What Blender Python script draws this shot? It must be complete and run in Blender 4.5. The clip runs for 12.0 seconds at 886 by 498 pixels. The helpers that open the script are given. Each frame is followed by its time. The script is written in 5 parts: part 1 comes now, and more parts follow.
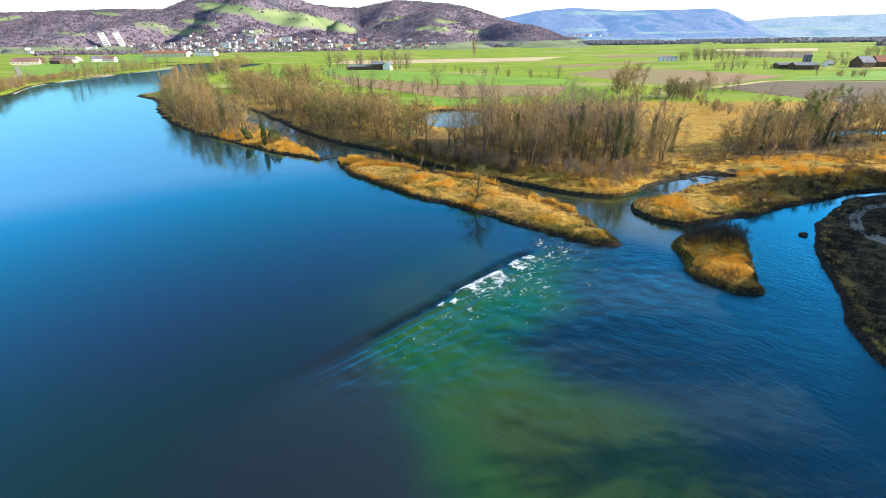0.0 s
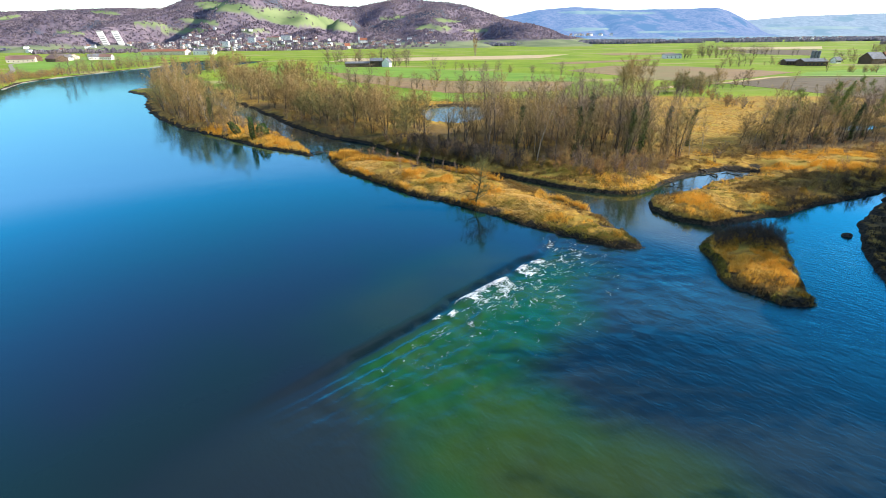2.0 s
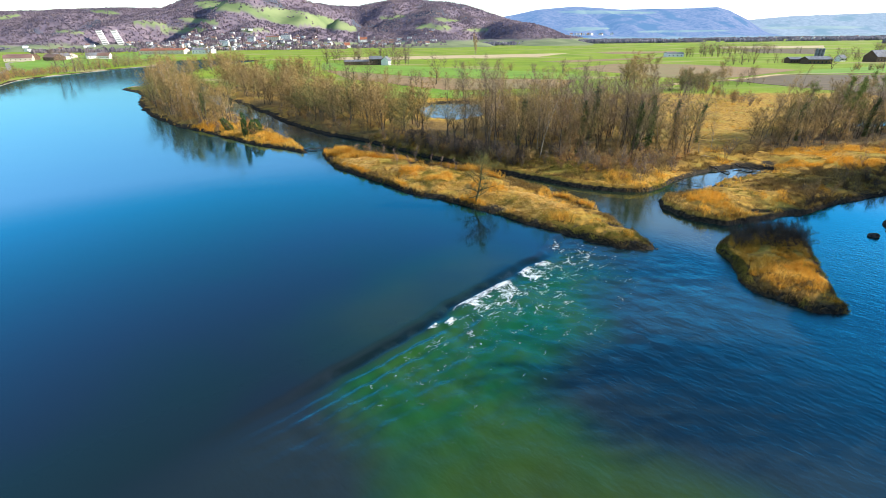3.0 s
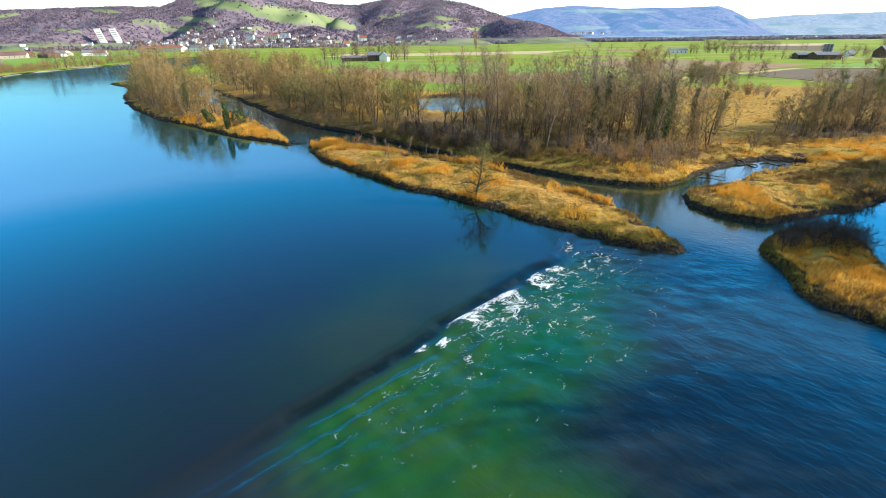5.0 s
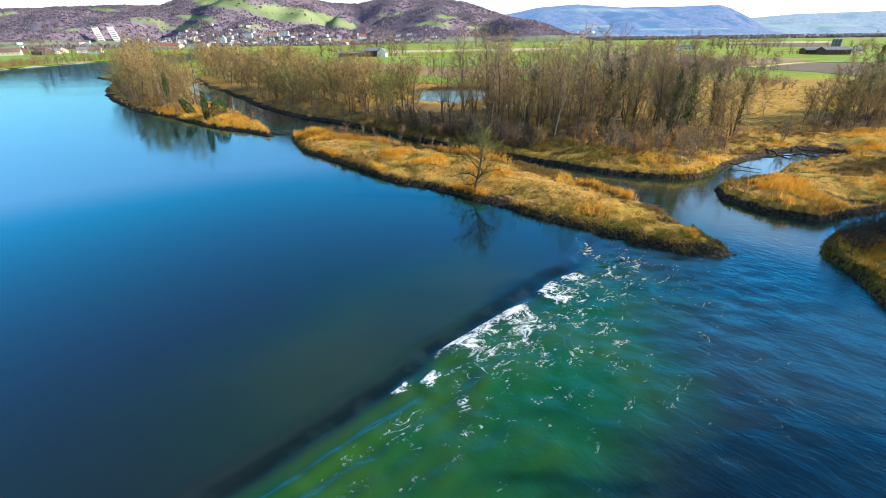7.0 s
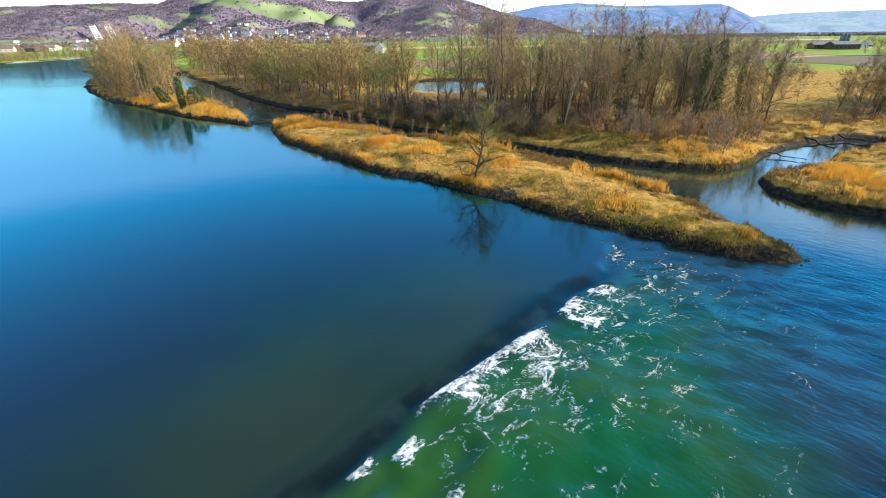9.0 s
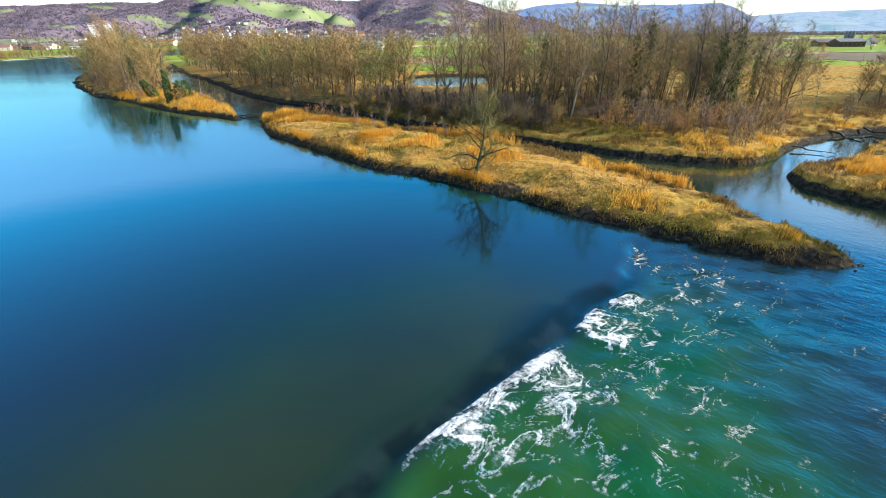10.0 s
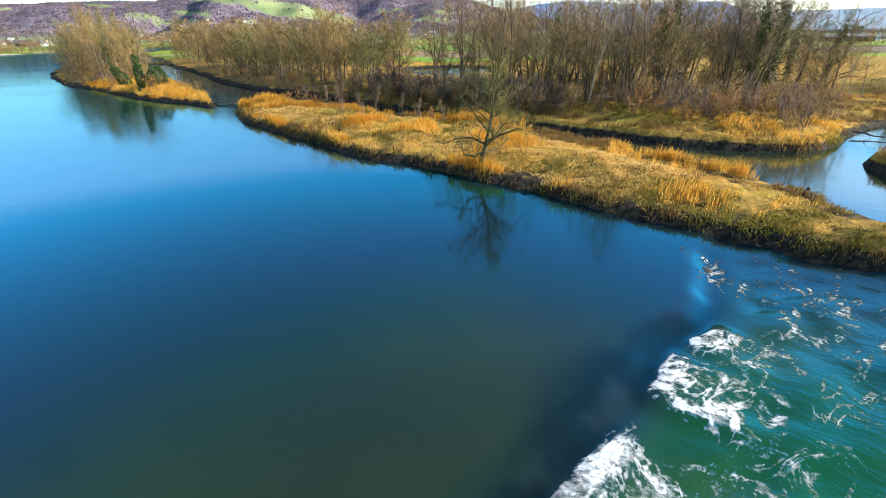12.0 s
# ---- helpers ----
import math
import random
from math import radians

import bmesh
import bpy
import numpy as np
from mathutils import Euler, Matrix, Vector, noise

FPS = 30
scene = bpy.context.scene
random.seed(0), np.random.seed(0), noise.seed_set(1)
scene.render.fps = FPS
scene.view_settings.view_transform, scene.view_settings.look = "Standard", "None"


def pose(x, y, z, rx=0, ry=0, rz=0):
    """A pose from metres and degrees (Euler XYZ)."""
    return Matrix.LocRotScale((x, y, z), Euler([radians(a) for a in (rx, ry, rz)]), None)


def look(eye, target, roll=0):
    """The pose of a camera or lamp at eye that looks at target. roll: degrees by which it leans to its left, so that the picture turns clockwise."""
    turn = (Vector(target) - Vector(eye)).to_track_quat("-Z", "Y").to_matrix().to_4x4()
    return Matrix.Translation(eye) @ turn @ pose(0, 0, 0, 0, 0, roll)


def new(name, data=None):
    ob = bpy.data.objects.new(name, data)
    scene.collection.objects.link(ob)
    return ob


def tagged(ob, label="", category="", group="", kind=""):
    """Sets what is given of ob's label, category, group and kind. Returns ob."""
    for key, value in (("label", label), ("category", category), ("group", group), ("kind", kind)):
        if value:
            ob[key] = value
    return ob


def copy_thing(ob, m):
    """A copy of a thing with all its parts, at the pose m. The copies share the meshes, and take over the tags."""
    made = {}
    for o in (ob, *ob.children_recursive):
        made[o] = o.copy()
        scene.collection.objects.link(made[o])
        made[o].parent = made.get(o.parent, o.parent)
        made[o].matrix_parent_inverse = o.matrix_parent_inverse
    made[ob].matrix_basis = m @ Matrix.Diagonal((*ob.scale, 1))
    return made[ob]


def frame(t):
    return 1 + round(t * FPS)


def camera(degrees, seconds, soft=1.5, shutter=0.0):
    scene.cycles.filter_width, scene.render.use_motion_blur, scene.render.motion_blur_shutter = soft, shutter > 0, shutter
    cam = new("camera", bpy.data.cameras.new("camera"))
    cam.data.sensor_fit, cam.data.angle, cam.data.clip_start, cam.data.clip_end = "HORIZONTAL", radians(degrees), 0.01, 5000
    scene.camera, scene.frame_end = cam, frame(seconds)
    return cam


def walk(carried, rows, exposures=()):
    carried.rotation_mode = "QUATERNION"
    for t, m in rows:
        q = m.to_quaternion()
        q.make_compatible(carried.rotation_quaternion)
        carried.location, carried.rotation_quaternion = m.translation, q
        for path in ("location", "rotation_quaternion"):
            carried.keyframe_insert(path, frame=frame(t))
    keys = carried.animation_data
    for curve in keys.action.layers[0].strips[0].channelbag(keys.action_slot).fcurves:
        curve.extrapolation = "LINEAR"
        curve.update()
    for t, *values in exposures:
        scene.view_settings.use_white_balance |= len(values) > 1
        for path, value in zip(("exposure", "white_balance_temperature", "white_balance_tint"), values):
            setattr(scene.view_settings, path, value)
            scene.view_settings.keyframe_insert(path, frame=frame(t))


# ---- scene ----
cam = camera(85.7, 12.0, soft=0.5)
# t, x, y, z, slope of the view sideways and downwards, roll
PATH = [
    (0.0, 0.149, -4.028, 30.873, -0.00944, -0.44039, -0.695),
    (1.0, 0.296, 0.116, 29.292, -0.01018, -0.44051, -0.696),
    (2.0, 0.522, 4.389, 27.621, -0.01081, -0.44071, -0.697),
    (3.0, 0.806, 8.766, 25.878, -0.01132, -0.44099, -0.697),
    (4.0, 1.131, 13.221, 24.082, -0.01172, -0.44135, -0.698),
    (5.0, 1.476, 17.727, 22.253, -0.01202, -0.44179, -0.699),
    (6.0, 1.824, 22.259, 20.409, -0.01220, -0.44232, -0.700),
    (7.0, 2.156, 26.790, 18.569, -0.01226, -0.44292, -0.701),
    (8.0, 2.453, 31.294, 16.754, -0.01222, -0.44360, -0.702),
    (9.0, 2.696, 35.745, 14.981, -0.01206, -0.44436, -0.703),
    (10.0, 2.866, 40.118, 13.270, -0.01179, -0.44521, -0.703),
    (11.0, 2.946, 44.385, 11.641, -0.01141, -0.44614, -0.704),
    (12.0, 2.915, 48.522, 10.112, -0.01092, -0.44714, -0.705),
]
walk(cam, [(t, look((x, y, z), (x + 10 * a, y + 10, z + 10 * b), r)) for t, x, y, z, a, b, r in PATH],
     exposures=[(0, 1.06), (2.5, 0.94), (7, 0.92), (9, 0.96), (12, 1.04)])

# ---- light: low winter sun from the right, clear sky ----
SUN_AZIMUTH, SUN_HEIGHT = 88.0, 26.0
world = bpy.data.worlds.new("sky")
scene.world = world
world.use_nodes = True
wn = world.node_tree.nodes
sky = wn.new("ShaderNodeTexSky")
sky.sky_type, sky.sun_disc = "NISHITA", False
sky.sun_elevation, sky.sun_rotation = radians(SUN_HEIGHT), radians(SUN_AZIMUTH)
sky.air_density, sky.dust_density, sky.ozone_density = 1.0, 0.1, 2.4
wn["Background"].inputs["Strength"].default_value = 0.15
world.node_tree.links.new(sky.outputs["Color"], wn["Background"].inputs["Color"])
sun = new("sun", bpy.data.lights.new("sun", "SUN"))
sun.data.energy, sun.data.angle, sun.data.color = 5.0, radians(0.55), (1.0, 0.93, 0.80)
az, el = radians(SUN_AZIMUTH), radians(SUN_HEIGHT)
SUN_WAY = Vector((math.sin(az) * math.cos(el), math.cos(az) * math.cos(el), math.sin(el)))
sun.matrix_world = look((0, 0, 0), -SUN_WAY)

# ---- materials ----
def rgb(r, g, b):
    return (r, g, b, 1.0)


def material(name, stops, scale=1.0, detail=4.0, rough=0.85, bump=0.0, bump_scale=None, spread=0.0, patch=None, patch_scale=0.05, squash=(1, 1, 1), metal=0.0, specular=0.3, thin=0.0):
    """A surface from a noise through a colour ramp; patch is a second colour in large patches, spread varies it from piece to piece."""
    m = bpy.data.materials.new(name)
    m.use_nodes = True
    nodes, link = m.node_tree.nodes, m.node_tree.links.new
    shade = nodes["Principled BSDF"]
    shade.inputs["Roughness"].default_value = rough
    shade.inputs["Metallic"].default_value = metal
    shade.inputs["Specular IOR Level"].default_value = specular
    place = nodes.new("ShaderNodeNewGeometry")
    turn = nodes.new("ShaderNodeMapping")
    turn.inputs["Scale"].default_value = squash
    link(place.outputs["Position"], turn.inputs["Vector"])
    grain = nodes.new("ShaderNodeTexNoise")
    grain.inputs["Scale"].default_value, grain.inputs["Detail"].default_value = scale, detail
    link(turn.outputs["Vector"], grain.inputs["Vector"])
    ramp = nodes.new("ShaderNodeValToRGB")
    ramp.color_ramp.elements[0].position, ramp.color_ramp.elements[1].position = 0.28, 0.72
    ramp.color_ramp.elements[0].color, ramp.color_ramp.elements[1].color = rgb(*stops[0]), rgb(*stops[-1])
    for k, stop in enumerate(stops[1:-1]):
        ramp.color_ramp.elements.new(0.28 + 0.44 * (k + 1) / (len(stops) - 1)).color = rgb(*stop)
    out = ramp.outputs["Color"]
    if spread:
        add = nodes.new("ShaderNodeMath")
        add.operation = "MULTIPLY_ADD"
        add.inputs[1].default_value, add.inputs[2].default_value = spread, -spread / 2
        link(place.outputs["Random Per Island"], add.inputs[0])
        total = nodes.new("ShaderNodeMath")
        link(add.outputs[0], total.inputs[0]), link(grain.outputs["Fac"], total.inputs[1])
        link(total.outputs[0], ramp.inputs["Fac"])
    else:
        link(grain.outputs["Fac"], ramp.inputs["Fac"])
    if patch:
        wide = nodes.new("ShaderNodeTexNoise")
        wide.inputs["Scale"].default_value, wide.inputs["Detail"].default_value = patch_scale, 3
        link(place.outputs["Position"], wide.inputs["Vector"])
        edge = nodes.new("ShaderNodeMapRange")
        edge.inputs["From Min"].default_value, edge.inputs["From Max"].default_value = 0.47, 0.66
        link(wide.outputs["Fac"], edge.inputs["Value"])
        mix = nodes.new("ShaderNodeMix")
        mix.data_type = "RGBA"
        mix.inputs["B"].default_value = rgb(*patch) if len(patch) == 3 else patch
        for socket in mix.inputs:
            if socket.name == "B" and socket.type == "RGBA":
                socket.default_value = rgb(*patch)
            if socket.name == "A" and socket.type == "RGBA":
                link(out, socket)
        link(edge.outputs["Result"], mix.inputs["Factor"])
        out = next(s for s in mix.outputs if s.type == "RGBA")
    link(out, shade.inputs["Base Color"])
    if thin:  # blades let part of the light through
        back, both = nodes.new("ShaderNodeBsdfTranslucent"), nodes.new("ShaderNodeMixShader")
        both.inputs[0].default_value = thin
        link(out, back.inputs["Color"])
        link(shade.outputs[0], both.inputs[1]), link(back.outputs[0], both.inputs[2])
        link(both.outputs[0], nodes["Material Output"].inputs["Surface"])
    if bump:
        fine = nodes.new("ShaderNodeTexNoise")
        fine.inputs["Scale"].default_value, fine.inputs["Detail"].default_value = bump_scale or scale * 3, 5
        link(place.outputs["Position"], fine.inputs["Vector"])
        relief = nodes.new("ShaderNodeBump")
        relief.inputs["Strength"].default_value, relief.inputs["Distance"].default_value = 0.8, bump
        link(fine.outputs["Fac"], relief.inputs["Height"])
        link(relief.outputs["Normal"], shade.inputs["Normal"])
    return m


def colour_mix(m, fac, a, b):
    """A node that mixes two colours or colour sockets by a factor socket; gives its output."""
    mix = m.node_tree.nodes.new("ShaderNodeMix")
    mix.data_type = "RGBA"
    for socket in mix.inputs:
        value = {"A": a, "B": b}.get(socket.name)
        if value is not None and socket.type == "RGBA":
            if isinstance(value, tuple):
                socket.default_value = rgb(*value)
            else:
                m.node_tree.links.new(value, socket)
    if isinstance(fac, float):
        mix.inputs["Factor"].default_value = fac
    else:
        m.node_tree.links.new(fac, mix.inputs["Factor"])
    return next(s for s in mix.outputs if s.type == "RGBA")


def noise_node(m, scale, detail=4.0, squash=(1, 1, 1), turn=0.0, rough=0.5, swirl=0.0):
    nodes, link = m.node_tree.nodes, m.node_tree.links.new
    place, way, tex = nodes.new("ShaderNodeNewGeometry"), nodes.new("ShaderNodeMapping"), nodes.new("ShaderNodeTexNoise")
    way.vector_type = "TEXTURE"
    way.inputs["Scale"].default_value, way.inputs["Rotation"].default_value = [1 / s for s in squash], (0, 0, radians(turn))
    tex.inputs["Scale"].default_value, tex.inputs["Detail"].default_value, tex.inputs["Roughness"].default_value = scale, detail, rough
    tex.inputs["Distortion"].default_value = swirl
    link(place.outputs["Position"], way.inputs["Vector"])
    link(way.outputs["Vector"], tex.inputs["Vector"])
    return tex.outputs["Fac"]


def span(m, value, a, b, c=0.0, d=1.0):
    n = m.node_tree.nodes.new("ShaderNodeMapRange")
    n.interpolation_type = "SMOOTHSTEP"
    for key, v in zip(("From Min", "From Max", "To Min", "To Max"), (a, b, c, d)):
        n.inputs[key].default_value = v
    m.node_tree.links.new(value, n.inputs["Value"])
    return n.outputs["Result"]


def sums(m, kind, a, b):
    n = m.node_tree.nodes.new("ShaderNodeMath")
    n.operation = kind
    for k, v in enumerate((a, b)):
        if isinstance(v, (int, float)):
            n.inputs[k].default_value = v
        else:
            m.node_tree.links.new(v, n.inputs[k])
    return n.outputs[0]


def layer(m, name):
    n = m.node_tree.nodes.new("ShaderNodeAttribute")
    n.attribute_name = name
    return n.outputs["Fac"]


def water_material():
    """Turbid water body under a Fresnel gloss tinted like a blue sky, with foam and ripples."""
    m = bpy.data.materials.new("river_water")
    m.use_nodes = True
    nodes, link = m.node_tree.nodes, m.node_tree.links.new
    nodes.remove(nodes["Principled BSDF"])
    deep = colour_mix(m, span(m, noise_node(m, 0.03, 3), 0.35, 0.65), (0.011, 0.013, 0.022), (0.008, 0.019, 0.014))
    bed = colour_mix(m, span(m, noise_node(m, 0.16, 4), 0.4, 0.62), (0.006, 0.070, 0.016), (0.018, 0.070, 0.010))
    body = colour_mix(m, layer(m, "silty"), deep, (0.016, 0.025, 0.026))
    bed = colour_mix(m, layer(m, "weedy"), bed, (0.032, 0.052, 0.007))
    body = colour_mix(m, layer(m, "shallow"), body, bed)
    # sunken stones, with the weir crest's shade painted in as dark water
    stones = sums(m, "MULTIPLY", layer(m, "stones"), span(m, noise_node(m, 0.45, 3), 0.30, 0.52))
    body = colour_mix(m, stones, body, (0.004, 0.009, 0.008))
    # foam: curling caps that lie across the flow, torn by fine noise
    patches, lace = noise_node(m, 1.05, 3, (0.5, 1.0, 1), 46, 0.5, 0.5), noise_node(m, 4.6, 9, (0.8, 1.0, 1), -40, 0.75)
    curls = sums(m, "ABSOLUTE", sums(m, "SUBTRACT", noise_node(m, 0.9, 4, (0.6, 1.0, 1), 40, 0.6, 0.9), 0.5), 0.0)
    strings = sums(m, "MULTIPLY", sums(m, "SUBTRACT", span(m, curls, 0.0, 0.07, 1.0, 0.0), 0.3), 0.30)
    torn = sums(m, "ADD", sums(m, "MULTIPLY", sums(m, "SUBTRACT", patches, 0.5), 1.35), sums(m, "MULTIPLY", sums(m, "SUBTRACT", lace, 0.5), 1.3))
    foam = span(m, sums(m, "ADD", sums(m, "ADD", torn, strings), layer(m, "foam")), 0.66, 1.02)
    calm = noise_node(m, 0.9, 3, (0.35, 1.0, 1), -10)
    swell, lively = noise_node(m, 0.6, 3, (0.6, 1.0, 1), -46), noise_node(m, 2.1, 5, (0.5, 1.0, 1), -48, 0.6)
    waves = sums(m, "ADD", sums(m, "MULTIPLY", swell, 0.05), sums(m, "MULTIPLY", lively, 0.075))
    height = sums(m, "ADD", sums(m, "MULTIPLY", calm, 0.006), sums(m, "MULTIPLY", waves, layer(m, "lively")))
    height = sums(m, "ADD", height, sums(m, "MULTIPLY", foam, 0.16))
    relief = nodes.new("ShaderNodeBump")
    relief.inputs["Strength"].default_value, relief.inputs["Distance"].default_value = 1.0, 1.0
    link(height, relief.inputs["Height"])
    under, gloss, edge = nodes.new("ShaderNodeBsdfDiffuse"), nodes.new("ShaderNodeBsdfGlossy"), nodes.new("ShaderNodeFresnel")
    edge.inputs["IOR"].default_value = 1.60
    gloss.inputs["Roughness"].default_value = 0.07
    link(body, under.inputs["Color"])
    for node in (gloss, edge):
        link(relief.outputs["Normal"], node.inputs["Normal"])
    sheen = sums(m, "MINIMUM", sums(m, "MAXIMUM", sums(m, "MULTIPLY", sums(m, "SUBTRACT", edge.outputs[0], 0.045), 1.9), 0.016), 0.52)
    # gloss colour tinted cyan-blue in place of a bluer sky's reflection
    sky_tint_steep = colour_mix(m, span(m, sheen, 0.10, 0.45), (0.04, 0.67, 1.0), (0.06, 0.70, 1.0))
    sky_tint = colour_mix(m, span(m, sheen, 0.40, 0.52), sky_tint_steep, (0.34, 0.76, 1.0))
    link(colour_mix(m, layer(m, "paler_tint"), sky_tint, (0.72, 0.86, 0.90)), gloss.inputs["Color"])
    wet, white, both = nodes.new("ShaderNodeMixShader"), nodes.new("ShaderNodeBsdfDiffuse"), nodes.new("ShaderNodeMixShader")
    link(colour_mix(m, span(m, noise_node(m, 6.0, 5, rough=0.7), 0.35, 0.62), (0.42, 0.47, 0.49), (0.80, 0.82, 0.83)), white.inputs["Color"])
    link(relief.outputs["Normal"], white.inputs["Normal"])
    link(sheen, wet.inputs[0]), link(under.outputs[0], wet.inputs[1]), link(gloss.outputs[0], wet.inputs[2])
    link(foam, both.inputs[0]), link(wet.outputs[0], both.inputs[1]), link(white.outputs[0], both.inputs[2])
    link(both.outputs[0], nodes["Material Output"].inputs["Surface"])
    return m


def ground_material():
    m = bpy.data.materials.new("river_meadow")
    m.use_nodes = True
    nodes, link = m.node_tree.nodes, m.node_tree.links.new
    shade = nodes["Principled BSDF"]
    shade.inputs["Roughness"].default_value = 0.95
    shade.inputs["Specular IOR Level"].default_value = 0.15
    dry = colour_mix(m, span(m, noise_node(m, 0.9, 6), 0.35, 0.65), (0.24, 0.125, 0.02), (0.52, 0.30, 0.05))
    dry = colour_mix(m, span(m, noise_node(m, 0.12, 4), 0.5, 0.66), dry, (0.36, 0.265, 0.045))
    dry = colour_mix(m, span(m, noise_node(m, 5.0, 5, rough=0.65), 0.46, 0.62), dry, (0.28, 0.18, 0.035))
    field = colour_mix(m, span(m, noise_node(m, 0.02, 6), 0.3, 0.7), (0.14, 0.22, 0.012), (0.24, 0.31, 0.025))
    field = colour_mix(m, span(m, noise_node(m, 0.006, 3, (1, 3, 1), 8), 0.55, 0.63), field, (0.30, 0.27, 0.10))
    grass = colour_mix(m, layer(m, "field"), dry, field)
    # leaf litter, with shade of woods and banks worked into its dark brown
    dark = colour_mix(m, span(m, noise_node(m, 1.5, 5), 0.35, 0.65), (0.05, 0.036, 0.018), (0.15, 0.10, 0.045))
    grass = colour_mix(m, layer(m, "litter_shade"), grass, dark)
    # waterline mud, its colour darkened to take in the cut banks' shade
    shaded_mud = colour_mix(m, span(m, noise_node(m, 2.5, 5), 0.4, 0.6), (0.012, 0.010, 0.007), (0.045, 0.035, 0.022))
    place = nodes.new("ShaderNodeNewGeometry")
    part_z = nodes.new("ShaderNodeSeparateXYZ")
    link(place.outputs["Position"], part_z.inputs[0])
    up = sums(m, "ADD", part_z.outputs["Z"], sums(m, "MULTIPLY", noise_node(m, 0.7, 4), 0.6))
    link(colour_mix(m, span(m, up, 0.82, 1.08), shaded_mud, grass), shade.inputs["Base Color"])
    relief = nodes.new("ShaderNodeBump")
    relief.inputs["Strength"].default_value, relief.inputs["Distance"].default_value = 0.9, 0.25
    link(noise_node(m, 2.2, 6), relief.inputs["Height"])
    link(relief.outputs["Normal"], shade.inputs["Normal"])
    return m


WATER = water_material()
GROUND = ground_material()
BARK = material("grey_brown_bark", [(0.05, 0.04, 0.027), (0.17, 0.13, 0.085)], 3.0, bump=0.02, squash=(1, 1, 0.3))
PALE_BARK = material("pale_bark", [(0.20, 0.155, 0.10), (0.46, 0.38, 0.28)], 2.0, bump=0.02)
TWIG = material("brown_twigs", [(0.12, 0.082, 0.034), (0.38, 0.255, 0.10)], 0.4, spread=0.5)
TAN_TWIG = material("tan_twigs", [(0.18, 0.115, 0.04), (0.42, 0.27, 0.09)], 0.4, spread=0.5)
DARK_TWIG = material("dark_brown_twigs", [(0.03, 0.022, 0.016), (0.11, 0.08, 0.052)], 0.4, spread=0.5)
GREY_TWIG = material("purple_grey_twigs", [(0.11, 0.08, 0.058), (0.29, 0.205, 0.14)], 0.4, spread=0.5)
RUST_TWIG = material("rust_leaves", [(0.22, 0.10, 0.03), (0.42, 0.21, 0.06)], 0.5, spread=0.5)
IVY = material("ivy_leaves", [(0.012, 0.04, 0.008), (0.06, 0.12, 0.015)], 1.2, spread=0.6, rough=0.6)
PINE_GREEN = material("pine_needles", [(0.07, 0.12, 0.015), (0.20, 0.26, 0.035)], 0.8, spread=0.5)
MOSS_TWIG = material("mossy_twigs", [(0.10, 0.09, 0.03), (0.2, 0.18, 0.05)], 0.5, spread=0.4)
REED = material("golden_reed", [(0.50, 0.25, 0.03), (0.80, 0.45, 0.06), (0.85, 0.56, 0.13)], 0.25, spread=0.55, patch=(0.66, 0.33, 0.035), patch_scale=0.09, thin=0.45)
STRAW = material("bleached_straw", [(0.62, 0.39, 0.10), (0.85, 0.62, 0.24)], 0.3, spread=0.35, patch=(0.56, 0.37, 0.085), patch_scale=0.12, thin=0.45)
GREEN_GRASS = material("olive_grass", [(0.13, 0.12, 0.017), (0.35, 0.275, 0.045)], 0.4, spread=0.5, thin=0.45)
BROWN_REED = material("brown_sedge", [(0.14, 0.09, 0.03), (0.34, 0.21, 0.06)], 0.4, spread=0.5, thin=0.45)
# near-black: the right bank's deep shade sits in the scrub's colour
SHADED_SCRUB = material("shaded_bank_scrub", [(0.014, 0.012, 0.008), (0.06, 0.045, 0.025)], 0.4, spread=0.5)
STONE = material("wet_stone", [(0.02, 0.018, 0.015), (0.09, 0.08, 0.065)], 3.0, bump=0.03)
GRAVEL = material("pale_gravel", [(0.18, 0.155, 0.12), (0.36, 0.31, 0.24)], 2.0, bump=0.03)
FIELD_GREEN = material("winter_wheat", [(0.10, 0.21, 0.008), (0.20, 0.32, 0.018)], 0.03, 6, squash=(1, 4, 1), bump=0.1, bump_scale=0.8, patch=(0.17, 0.30, 0.025), patch_scale=0.01)
FIELD_BROWN = material("ploughed_loam", [(0.19, 0.115, 0.05), (0.33, 0.205, 0.095)], 0.06, 6, squash=(1, 5, 1), bump=0.2, bump_scale=0.6, patch=(0.2, 0.17, 0.06), patch_scale=0.01)
FIELD_DARK = material("dark_ploughed_soil", [(0.085, 0.06, 0.03), (0.165, 0.115, 0.06)], 0.08, 6, squash=(1, 5, 1), bump=0.2, bump_scale=0.6)
FIELD_TAN = material("stubble", [(0.40, 0.29, 0.15), (0.55, 0.42, 0.24)], 0.05, 6, squash=(1, 5, 1), bump=0.1, bump_scale=0.6)
# lavender haze put into the crowns' colour; translucency softens their contrast too
HAZY_CROWN = material("hazy_wood_crowns", [(0.13, 0.108, 0.145), (0.22, 0.175, 0.205), (0.31, 0.24, 0.245)], 0.008, 5, spread=0.12, thin=0.5)
WALL_WHITE = material("white_plaster", [(0.70, 0.68, 0.63), (0.82, 0.81, 0.78)], 0.4, bump=0.005)
WALL_CREAM = material("cream_plaster", [(0.60, 0.50, 0.36), (0.74, 0.65, 0.5)], 0.4, bump=0.005)
WALL_WOOD = material("dark_barn_boards", [(0.07, 0.045, 0.03), (0.16, 0.10, 0.06)], 1.0, squash=(4, 4, 0.3), bump=0.01)
VILLAGE_WHITE = material("village_white_plaster", [(0.66, 0.64, 0.62), (0.82, 0.80, 0.78)], 0.05, bump=0.005)
